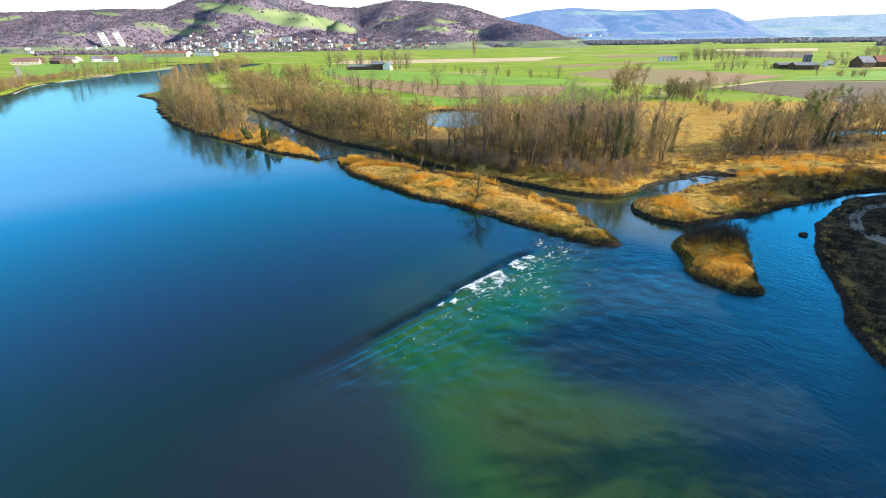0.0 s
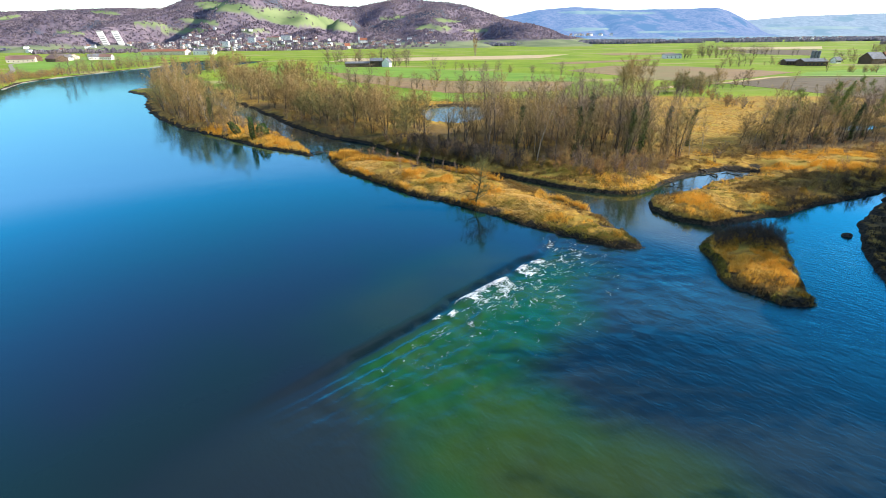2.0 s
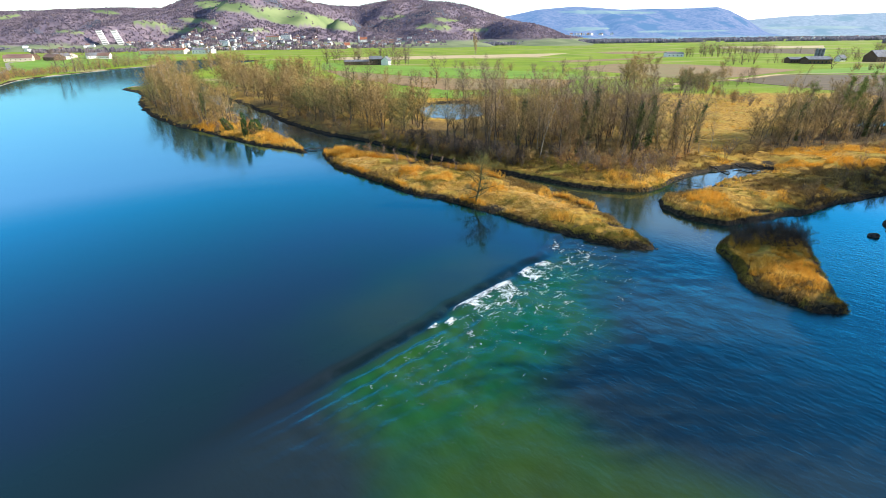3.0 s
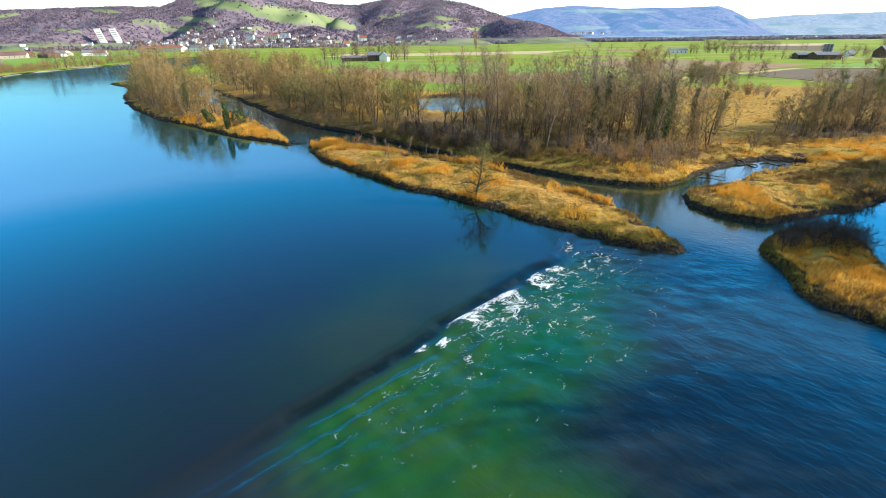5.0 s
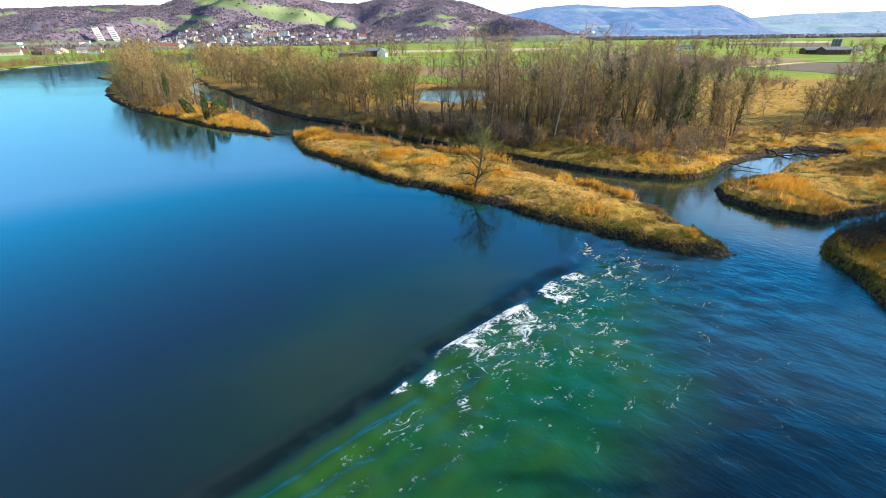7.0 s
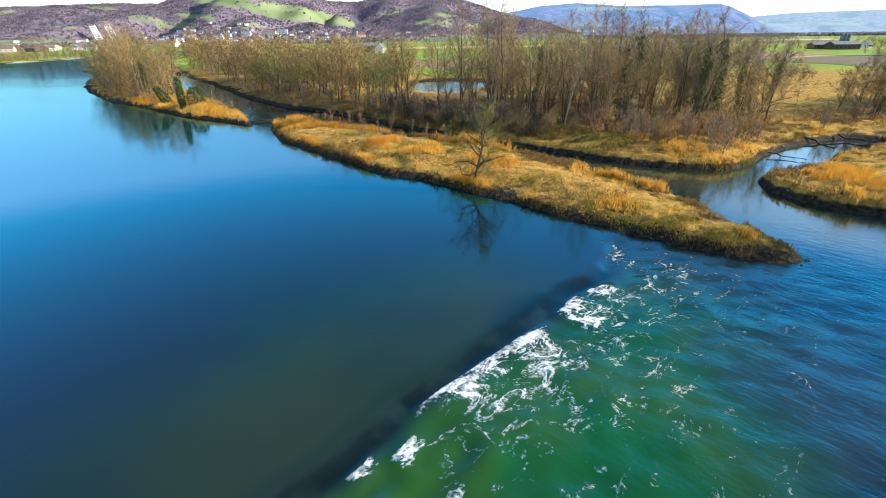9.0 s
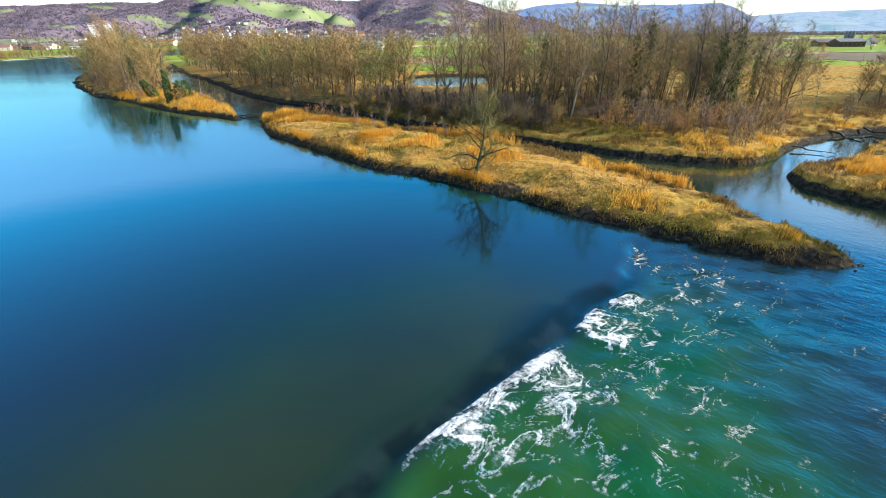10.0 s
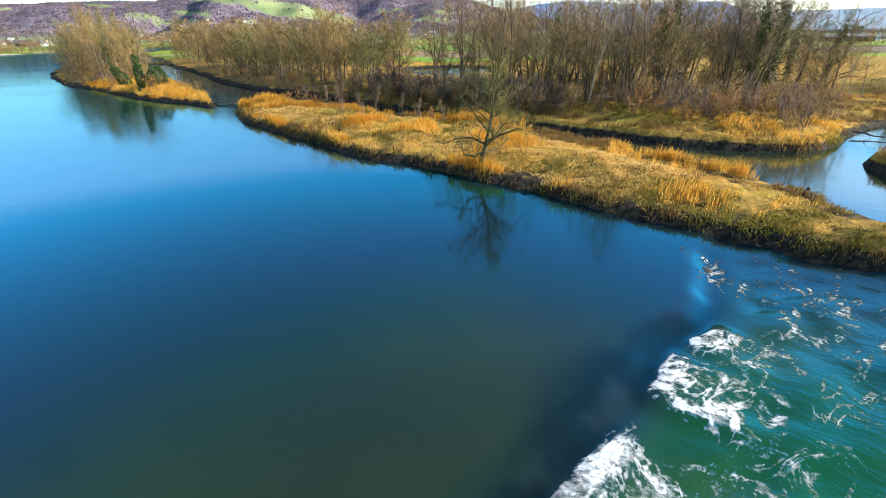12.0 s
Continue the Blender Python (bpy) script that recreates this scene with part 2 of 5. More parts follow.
# cream walls and brown roofs dulled in colour to stand in for haze
VILLAGE_CREAM = material("dulled_cream_plaster", [(0.40, 0.35, 0.29), (0.55, 0.48, 0.38)], 0.05, bump=0.005)
VILLAGE_ROOF = material("dulled_brown_tiles", [(0.15, 0.085, 0.07), (0.27, 0.16, 0.13)], 0.05, bump=0.02)
ROOF_RED = material("red_roof_tiles", [(0.20, 0.07, 0.04), (0.36, 0.14, 0.08)], 0.8, bump=0.02)
ROOF_GREY = material("grey_roof", [(0.11, 0.115, 0.135), (0.22, 0.225, 0.25)], 0.5, bump=0.02)
GLASS = material("dark_window_glass", [(0.02, 0.025, 0.03), (0.05, 0.06, 0.07)], 1.0, rough=0.1, specular=0.6)
MOSS_BARK = material("mossy_bark", [(0.035, 0.032, 0.014), (0.12, 0.11, 0.04)], 3.0, bump=0.02)
PINK_TWIG = material("pinkish_twigs", [(0.16, 0.11, 0.08), (0.32, 0.22, 0.16)], 0.5, spread=0.4)
WET_WOOD = material("wet_dark_wood", [(0.02, 0.016, 0.012), (0.08, 0.06, 0.045)], 4.0, rough=0.5, bump=0.02)
# grey-blue of distance haze painted into the belts' base colour
HAZY_BELT = material("hazy_belt_woods", [(0.15, 0.15, 0.20), (0.28, 0.25, 0.29)], 0.02, 5, spread=0.3, thin=0.3)

# ---- plan of shores and terrain ----
def smooth_loop(points, steps=6):
    """A closed curve through the corner points."""
    p, out = np.array(points, float), []
    for a, b, c, d in zip(np.roll(p, 1, 0), p, np.roll(p, -1, 0), np.roll(p, -2, 0)):
        for k in range(steps):
            u = k / steps
            out.append(0.5 * (2 * b + (c - a) * u + (2 * a - 5 * b + 4 * c - d) * u * u + (3 * b - a - 3 * c + d) * u ** 3))
    return np.array(out)


def inside_depth(loop, x, y):
    """Distance from the loop's edge, positive inside it."""
    best, inside = np.full(x.shape, 1e18), np.zeros(x.shape, bool)
    for (ax, ay), (bx, by) in zip(loop, np.roll(loop, -1, 0)):
        dx, dy = bx - ax, by - ay
        u = np.clip(((x - ax) * dx + (y - ay) * dy) / (dx * dx + dy * dy + 1e-9), 0, 1)
        best = np.minimum(best, (x - ax - u * dx) ** 2 + (y - ay - u * dy) ** 2)
        if ay != by:
            inside ^= ((ay > y) != (by > y)) & (x < dx * (y - ay) / dy + ax)
    return np.where(inside, 1, -1) * np.sqrt(best)


LATTICE = np.random.RandomState(5).rand(256, 256)


def ripple(x, y, size):
    """Smooth value noise, 0 to 1, with cells of that size."""
    u, v = np.asarray(x) / size, np.asarray(y) / size
    i, j = np.floor(u).astype(int), np.floor(v).astype(int)
    a, b = u - i, v - j
    a, b = a * a * (3 - 2 * a), b * b * (3 - 2 * b)
    g = lambda p, q: LATTICE[p % 256, q % 256]
    return (g(i, j) * (1 - a) + g(i + 1, j) * a) * (1 - b) + (g(i, j + 1) * (1 - a) + g(i + 1, j + 1) * a) * b


def billow(x, y, size, octaves=4):
    total, weight = 0, 0
    for k in range(octaves):
        total, weight = total + ripple(x + 31.7 * k, y - 17.3 * k, size / 2 ** k) / 2 ** k, weight + 1 / 2 ** k
    return total / weight


def step(v, a, b):
    u = np.clip((v - a) / (b - a), 0, 1)
    return u * u * (3 - 2 * u)


ISLAND = smooth_loop([(-29.5, 127), (-26, 116), (-20, 108), (-12.8, 100.3), (-6, 92.5), (1, 87), (5.5, 83.3), (11.2, 78.1), (16.1, 73.8), (21.2, 69.9), (25.9, 66.7), (28.5, 66.5), (27.9, 70.5), (26.8, 75), (25.6, 79.5), (24, 84), (21.5, 89), (18, 94.5), (15, 98), (11, 103), (4, 109), (-4, 114.5), (-12, 120.5), (-21, 126.5), (-27, 129.5)])
UPPER = smooth_loop([(-34, 127), (-43, 134), (-51, 139), (-61, 147), (-75, 159), (-91, 172), (-111, 194), (-132, 222), (-152, 254), (-172, 286), (-190, 304), (-199, 318), (-190, 328), (-169, 322), (-146, 297), (-126, 267), (-106, 235), (-86, 204), (-68, 180), (-54, 160), (-44, 144), (-36, 131)])
SMALL = smooth_loop([(36.3, 66), (35.3, 60.5), (34.5, 57.5), (36, 54), (38.6, 50.8), (41.2, 50.4), (42.8, 53), (45.3, 59.5), (48.8, 67.5), (49.6, 71.5), (45.6, 73.2), (40.4, 71)])
MAINLAND = np.array([(-153, 325), (-122, 275), (-100, 242), (-82, 218), (-68, 196), (-55, 177), (-45, 164), (-35, 153), (-19, 139), (-8, 126.5), (1, 117), (9.5, 108.5), (16.5, 102.8), (22, 98.5), (26, 95.4), (29.5, 93.4), (33.2, 92.4), (36.8, 92.8), (40.6, 95), (46, 99.2), (51, 103.8), (56, 107.4), (63, 109.2), (69, 108.4), (67.5, 104.6), (61, 101.8), (53.5, 97.8), (45, 90.4), (37.6, 88), (35.8, 83.4), (38.4, 77.5), (42, 75), (48, 77), (56, 79), (65, 84), (74, 88.5), (84, 93), (104, 98), (140, 106), (220, 112), (900, 120), (6000, 120), (6000, 6000), (-6000, 6000), (-6000, 900), (-420, 800), (-330, 760), (-250, 690), (-262, 600), (-250, 520), (-225, 430), (-185, 370)], float)
RIGHT_BANK = np.array([(82, 89), (75, 84), (66, 76.5), (60, 67), (54, 57), (50, 49), (47, 44), (46, 41), (45, 37), (46, 20), (50, -20), (60, -900), (6000, -900), (6000, 112), (900, 112), (220, 106), (150, 105), (126, 102), (112, 96.5), (104, 94.5)], float)
LEFT_BANK = np.array([(-190, -900), (-200, 60), (-255, 200), (-274, 297), (-289, 329), (-323, 387), (-334, 425), (-338, 476), (-346, 551), (-342, 590), (-345, 640), (-380, 740), (-460, 820), (-6000, 950), (-6000, -900)], float)
POND = smooth_loop([(-10, 213), (-7, 222), (3, 227), (15, 222), (16, 203), (12, 180), (2, 175), (-5, 180), (-9, 196)])
CREEK = smooth_loop([(120, 154), (128, 160), (138, 167), (150, 165), (190, 170), (190, 162), (150, 156), (143, 155), (137, 160), (130, 154)])


def shore(x, y):
    """Distance inland from the nearest shore; negative over water."""
    x, y = np.asarray(x, float), np.asarray(y, float)
    wave = (billow(x, y, 9, 3) - 0.5) * 2.2 + (billow(x + 77, y, 2.2, 2) - 0.5) * 0.8
    d = np.full(x.shape, -1e9)
    for loop in (ISLAND, UPPER, SMALL, MAINLAND, RIGHT_BANK, LEFT_BANK):
        d = np.maximum(d, inside_depth(loop, x, y))
    for loop in (POND, CREEK):
        d = np.minimum(d, -inside_depth(loop, x, y))
    return d + wave * np.clip(1 - np.abs(d) / 60, 0, 1)


def height(x, y, d=None):
    x, y = np.asarray(x, float), np.asarray(y, float)
    d = shore(x, y) if d is None else d
    top = 0.62 + 0.7 * step(d, 0.6, 7) + 0.9 * step(d, 25, 120)
    top = top + 0.5 * step(inside_depth(MAINLAND, x, y), -0.4, 0.6) * (1 - step(x, 40, 52)) * (1 - step(y, 150, 200))
    low = step(d, -0.25, 0.6) * top
    rough = (billow(x, y, 5, 4) - 0.5) * 1.0 * step(d, 0, 3) * (1 - step(d, 60, 160))
    rough = rough + (billow(x + 9, y, 1.9, 2) - 0.5) * 0.75 * step(d, 0.4, 2) * (1 - step(d, 20, 40))
    # unseen rise on the right, added to cast shade over bank and water
    shade_bluff = 19 * step(x - np.maximum(64, 1.1 * y + 8), 0, 12) * (1 - step(y, 104, 114))
    return shade_bluff + np.where(d > -0.6, low + rough, 0) - 2.5 * step(-d, -0.2, 6) - 0.25 * (1 - step(d, -0.5, 0.4))


def spread(*stretches):
    """Grid lines: (from, to, spacing) one after another."""
    out = []
    for a, b, s in stretches:
        out.extend(np.arange(a, b, s))
    return np.array(out + [stretches[-1][1]])


def sheet(name, xs, ys, z, layers, mat):
    """A grid mesh with heights z and named layers of values on its points."""
    nx, ny = len(xs), len(ys)
    gx, gy = np.meshgrid(xs, ys)
    me = bpy.data.meshes.new(name)
    co = np.stack([gx, gy, z], -1).reshape(-1, 3)
    i = (np.arange(ny - 1)[:, None] * nx + np.arange(nx - 1)[None]).ravel()
    faces = np.stack([i, i + 1, i + nx + 1, i + nx], 1)
    fill_mesh(me, co, faces)
    for key, values in layers.items():
        a = me.attributes.new(key, "FLOAT", "POINT")
        a.data.foreach_set("value", np.asarray(values, np.float32).ravel())
    me.polygons.foreach_set("use_smooth", np.ones(len(faces), bool))
    me.materials.append(mat)
    return new(name, me)


def fill_mesh(me, co, faces):
    co, faces = np.asarray(co, np.float32), np.asarray(faces, np.int32)
    n, k = faces.shape
    me.vertices.add(len(co)), me.loops.add(n * k), me.polygons.add(n)
    me.vertices.foreach_set("co", co.ravel())
    me.loops.foreach_set("vertex_index", faces.ravel())
    me.polygons.foreach_set("loop_start", np.arange(n, dtype=np.int32) * k)
    me.polygons.foreach_set("loop_total", np.full(n, k, np.int32))
    me.update(calc_edges=True)


gxs = spread((-5000, -800, 300), (-800, -360, 40), (-360, -120, 6), (-120, -40, 2.0), (-40, 90, 0.85), (90, 200, 2.5), (200, 400, 20), (400, 1000, 100), (1000, 5000, 400))
gys = spread((-900, -50, 50), (-50, 30, 4), (30, 150, 0.85), (150, 260, 2.0), (260, 700, 8), (700, 1200, 50), (1200, 5600, 400))
gx, gy = np.meshgrid(gxs, gys)
gd = shore(gx, gy)
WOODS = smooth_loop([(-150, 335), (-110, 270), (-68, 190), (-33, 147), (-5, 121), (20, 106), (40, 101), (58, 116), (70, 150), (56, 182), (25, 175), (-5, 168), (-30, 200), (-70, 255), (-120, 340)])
# leaf litter plus painted shade: under the woods and over the right bank
litter_shade = 0.75 * step(inside_depth(WOODS, gx, gy), -3, 5)
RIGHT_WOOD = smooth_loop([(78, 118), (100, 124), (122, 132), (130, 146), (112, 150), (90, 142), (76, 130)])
litter_shade *= 0.35 + 0.65 * step(billow(gx, gy, 11, 3), 0.40, 0.58)
litter_shade = np.maximum(litter_shade, step(inside_depth(RIGHT_WOOD, gx, gy), -3, 5))
litter_shade = np.maximum(litter_shade, step(inside_depth(RIGHT_BANK, gx, gy), 0, 3))
litter_shade = np.maximum(litter_shade, 0.6 * step(inside_depth(UPPER, gx, gy), 0, 4) * step(gy, 150, 165))
edge = 235 + 0.0 * gx + (billow(gx, gy, 60, 3) - 0.5) * 50 - 8 * step(gx, 70, 160) + 60 * step(-gx, 20, 120)
field_mask = np.maximum(step(gy, edge - 4, edge + 4), step(inside_depth(LEFT_BANK, gx, gy) + 14 * (billow(gx, gy, 40, 2) - 0.5), 20, 26))
ground = sheet("ground", gxs, gys, height(gx, gy, gd), {"field": field_mask, "litter_shade": litter_shade}, GROUND)
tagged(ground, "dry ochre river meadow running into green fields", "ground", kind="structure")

# ---- the river ----
WEIR_TOP, WEIR_END = Vector((16.5, 71.0)), Vector((-14.0, 36.0))
weir_way = (WEIR_END - WEIR_TOP).normalized()


def weir_places(x, y):
    """Metres along the weir from the island, and metres downstream of it."""
    px, py = x - WEIR_TOP.x, y - WEIR_TOP.y
    along = px * weir_way.x + py * weir_way.y
    down = -px * weir_way.y + py * weir_way.x
    bow = np.interp(along, (-4, 1, 7.5, 11, 16, 19, 24, 28, 32, 40, 50), (0, 0.4, 1.7, 1.1, 1.2, 0.7, 0.5, 0.8, 0.8, 0.5, 0)) + (billow(along, 0 * along, 3.0, 3) - 0.5) * 0.8
    return along, down - bow


wxs = spread((-4000, -400, 400), (-400, -60, 10), (-60, -24, 1.2), (-24, 40, 0.34), (40, 80, 1.0), (80, 220, 10), (220, 4000, 400))
wys = spread((-900, -20, 40), (-20, 28, 1.0), (28, 80, 0.34), (80, 140, 1.0), (140, 340, 5), (340, 1000, 30))
wx, wy = np.meshgrid(wxs, wys)
wa, wd = weir_places(wx, wy)
on = step(wa, -9, 4) * (1 - step(wa, 37, 52))
drop = 0.42 * step(wd, -1.2, 0.0) * np.exp(-np.clip(wd, 0, None) / 22) * on
chop = (billow(wx, wy * 1.4, 2.0, 3) - 0.5) * step(wd, 0.4, 2.5) * np.exp(-np.clip(wd, 0, None) / 14) * on
roll_line = wd + 0.5 * (billow(wx, wy, 4, 2) - 0.5) + 0.035 * np.clip(wa - 24, 0, None) * np.clip(wd, 0, 8)
rolls = (0.05 + 0.09 * step(wa, 20, 30)) * np.sin(roll_line * 2 * np.pi / 1.9) * step(wd, 0.0, 1.0) * np.exp(-np.clip(wd, 0, None) / 6.0) * step(wa, -2, 4) * (1 - step(wa, 38, 50)) * (0.5 + billow(wx, wy, 5, 2))
crest = np.zeros_like(wx)
for centre, half, wide, far in ((8.3, 1.2, 0.7, 0.2), (11.4, 1.7, 1.0, 0.0), (19.4, 5.2, 0.8, 0.0), (26.0, 0.9, 0.4, 0.9), (27.8, 0.8, 0.25, 0.2)):
    crest = np.maximum(crest, np.exp(-((wa - centre) / half) ** 6) * np.where(wd > far, np.exp(-((wd - far - 0.3) / wide / 1.6) ** 2), np.exp(-((wd - far - 0.3) / 0.3) ** 2)))
wz = -drop + 0.7 * chop + rolls + 0.2 * crest * on
caps = (0.67 + 0.30 * (billow(wx + 31, wy, 2.4, 2) - 0.5)) * step(wd, 0.6, 2.5) * np.exp(-np.clip(wd, 0, None) / 16) * (1 - 0.3 * step(wa, 20, 30)) * (1 - step(wa, 34, 50)) * on
foam = on * crest * (0.62 + 0.62 * billow(wx, wy, 1.1, 3)) + caps + 0.66 * np.exp(-((wa - 2.2) / 3.0) ** 2 - ((wd + 0.2) / 1.4) ** 2)
plume_right = np.interp(wy, (10, 18, 24, 30, 34, 38, 45, 55, 65), (23, 23, 23, 19, 13, 9, 11, 17, 24))
plume_left = np.interp(wy, (10, 20, 28, 36, 42), (2, 0.5, -2, -6, -9.5))
sway = (billow(wx, wy, 8, 3) - 0.5) * 9
plume = step(wd, -0.5, 2.0) * step(wx - plume_left + 0.6 * sway, -3, 5) * (1 - step(wx - plume_right + sway, -4, 5)) * step(wa, 0, 10) * step(wy, 2, 14)
plume *= 0.6 + 0.6 * billow(wx, wy, 10, 3)
ledge = step(wd, -15, -4) * (1 - step(wd, -2.0, -0.5)) * step(wa, 4, 14) * (1 - step(wa, 28, 44))
channel = step(inside_depth(MAINLAND, wx, wy), -16, -6) * (1 - step(wx, 34, 46)) * step(wx, -30, -10) * (1 - step(wy, 150, 170))
plume = np.maximum(plume, 0.4 * ledge * (0.3 + 1.2 * billow(wx, wy, 6, 3)) + 0.35 * channel)
weedy = np.maximum(ledge, channel) + (1 - step(wy, 26, 42)) * step(wx + 0.6 * (wy - 24), -4, 8) * (0.4 + 0.9 * billow(wx, wy, 7, 3))
# wide patch of sunken stones, then a narrow painted shadow line along the crest
stones_and_shade = step(wd, -0.9 - 2.9 * np.exp(-((wa - 13.5) / 4.0) ** 2), -0.5) * (1 - step(wd, -0.1, 0.5)) * step(wa, -2, 3) * (1 - step(wa, 34, 46))
tail = 1 - step(wa, 40, 68)
silty = tail * step(wd, -2, 4) * (1 - step(wd, 40, 75)) * step(-wy, -95, -70)
# channels, pond and inlet, where the painted blue reflection gives way to a paler one
paler_tint = np.maximum(channel, step(inside_depth(POND, wx, wy), -6, 2))
paler_tint = np.maximum(paler_tint, step(inside_depth(MAINLAND, wx, wy), -13, -5) * (1 - step(wx, -40, -24)) * step(wx, -160, -140) * step(wy, 128, 140) * (1 - step(wy, 280, 300)))
paler_tint = np.maximum(paler_tint, step(wx, 40, 46) * (1 - step(wx, 68, 74)) * step(wy - 0.55 * wx, 66, 70) * (1 - step(wy, 112, 116)))
gusts = 0.16 * step(billow(wx, wy * 2, 22, 3), 0.52, 0.7) * step(wy, 80, 110)
lively = np.clip(0.05 + gusts + tail * step(wd, -1, 5) * (1 - step(wd, 60, 110)) * (0.35 + 0.65 * np.exp(-np.clip(wd, 0, None) / 40)) * step(-wy, -80, -58), 0, 1)
river = sheet("river", wxs, wys, wz, {"foam": foam, "shallow": np.clip(plume, 0, 1), "stones": stones_and_shade, "weedy": np.clip(weedy, 0, 1), "silty": silty, "paler_tint": np.clip(paler_tint, 0, 1), "lively": lively}, WATER)
tagged(river, "deep blue river breaking white over a low weir", "river", kind="structure")

# ---- building helpers ----
def part(name, bm, mat, parent=None, label=""):
    """One mesh object from a bmesh, under a thing."""
    me = bpy.data.meshes.new(name)
    bm.to_mesh(me)
    bm.free()
    me.materials.append(mat)
    ob = new(name, me)
    ob.parent = parent
    return tagged(ob, label)


def mesh_part(name, co, faces, mat, parent=None, label="", smooth=False):
    me = bpy.data.meshes.new(name)
    fill_mesh(me, co, faces)
    if smooth:
        me.polygons.foreach_set("use_smooth", np.ones(len(faces), bool))
    me.materials.append(mat)
    ob = new(name, me)
    ob.parent = parent
    return tagged(ob, label)


def box(bm, x0, y0, z0, x1, y1, z1):
    v = [bm.verts.new(p) for p in ((x0, y0, z0), (x1, y0, z0), (x1, y1, z0), (x0, y1, z0), (x0, y0, z1), (x1, y0, z1), (x1, y1, z1), (x0, y1, z1))]
    for f in ((3, 2, 1, 0), (4, 5, 6, 7), (0, 1, 5, 4), (1, 2, 6, 5), (2, 3, 7, 6), (3, 0, 4, 7)):
        bm.faces.new([v[k] for k in f])
    return bm


GROUND_Z = height(gx, gy, gd)


def level(x, y):
    """Height of the ground sheet at a place."""
    i, j = np.clip(np.searchsorted(gxs, x) - 1, 0, len(gxs) - 2), np.clip(np.searchsorted(gys, y) - 1, 0, len(gys) - 2)
    u, v = (x - gxs[i]) / (gxs[i + 1] - gxs[i]), (y - gys[j]) / (gys[j + 1] - gys[j])
    low = GROUND_Z[j, i] * (1 - u) + GROUND_Z[j, i + 1] * u
    high = GROUND_Z[j + 1, i] * (1 - u) + GROUND_Z[j + 1, i + 1] * u
    return low * (1 - v) + high * v


# ---- fields on the plain ----
def field(label, mat, corners, rise):
    """A field as a thin sheet over the ground, with straight edges and low sides."""
    bm = bmesh.new()
    bm.faces.new([bm.verts.new((x, y, 0)) for x, y in corners])
    bmesh.ops.triangulate(bm, faces=bm.faces)
    bmesh.ops.subdivide_edges(bm, edges=bm.edges, cuts=15, use_grid_fill=True)
    rim = [e for e in bm.edges if e.is_boundary]
    for v in bm.verts:
        v.co.z = level(v.co.x, v.co.y) + rise * 0.4
    lower = bmesh.ops.extrude_edge_only(bm, edges=rim)["geom"]
    for v in lower:
        if isinstance(v, bmesh.types.BMVert):
            v.co.z -= rise + 0.3
    bmesh.ops.recalc_face_normals(bm, faces=bm.faces)
    tagged(part("field", bm, mat), label, "field", kind="structure")


field("brown ploughed field with fine furrows", FIELD_BROWN, [(100, 425), (159, 491), (215, 470), (255, 377), (182, 322), (146, 298)], 0.22)
field("dark ploughed field beside a grass track", FIELD_DARK, [(158, 297), (212, 331), (330, 320), (330, 214), (186, 222)], 0.24)
field("strip of pale stubble", FIELD_TAN, [(-150, 770), (-76, 758), (197, 831), (123, 690), (-66, 650), (-150, 660)], 0.2)
field("narrow brown ploughed strip", FIELD_BROWN, [(99, 557), (277, 637), (228, 585), (123, 525)], 0.25)
field("narrow brown ploughed strip", FIELD_BROWN, [(241, 843), (385, 877), (343, 779), (244, 760)], 0.25)
field("strip of pale stubble", FIELD_TAN, [(610, 1170), (832, 1158), (693, 961), (525, 1004)], 0.2)
field("dark ploughed field on the plain", FIELD_DARK, [(525, 960), (663, 933), (476, 666), (441, 743)], 0.25)
field("brown ploughed strip between green crops", FIELD_BROWN, [(-105, 445), (-3, 336), (78, 312), (60, 268), (-2, 268), (-62, 340)], 0.26)
field("bright green winter crop", FIELD_GREEN, [(-140, 590), (-3, 460), (90, 372), (86, 318), (-3, 340), (-108, 450)], 0.3)
field("bright green winter crop by the river", FIELD_GREEN, [(-172, 455), (-196, 540), (-186, 630), (-122, 400), (-108, 330), (-132, 372)], 0.3)
field("green meadow behind the pond", FIELD_GREEN, [(-35, 262), (-10, 278), (20, 250), (10, 232), (-28, 234)], 0.3)
field("bright green field across the river", FIELD_GREEN, [(-615, 722), (-667, 841), (-800, 1400), (-513, 963), (-448, 655), (-392, 470)], 0.25)
field("bright green crop by the farm", FIELD_GREEN, [(262, 375), (360, 420), (600, 420), (600, 335), (335, 325), (225, 335)], 0.22)

# ---- wooded hills round the valley ----
EYE = Vector((0.1, -4.0, 31.0))


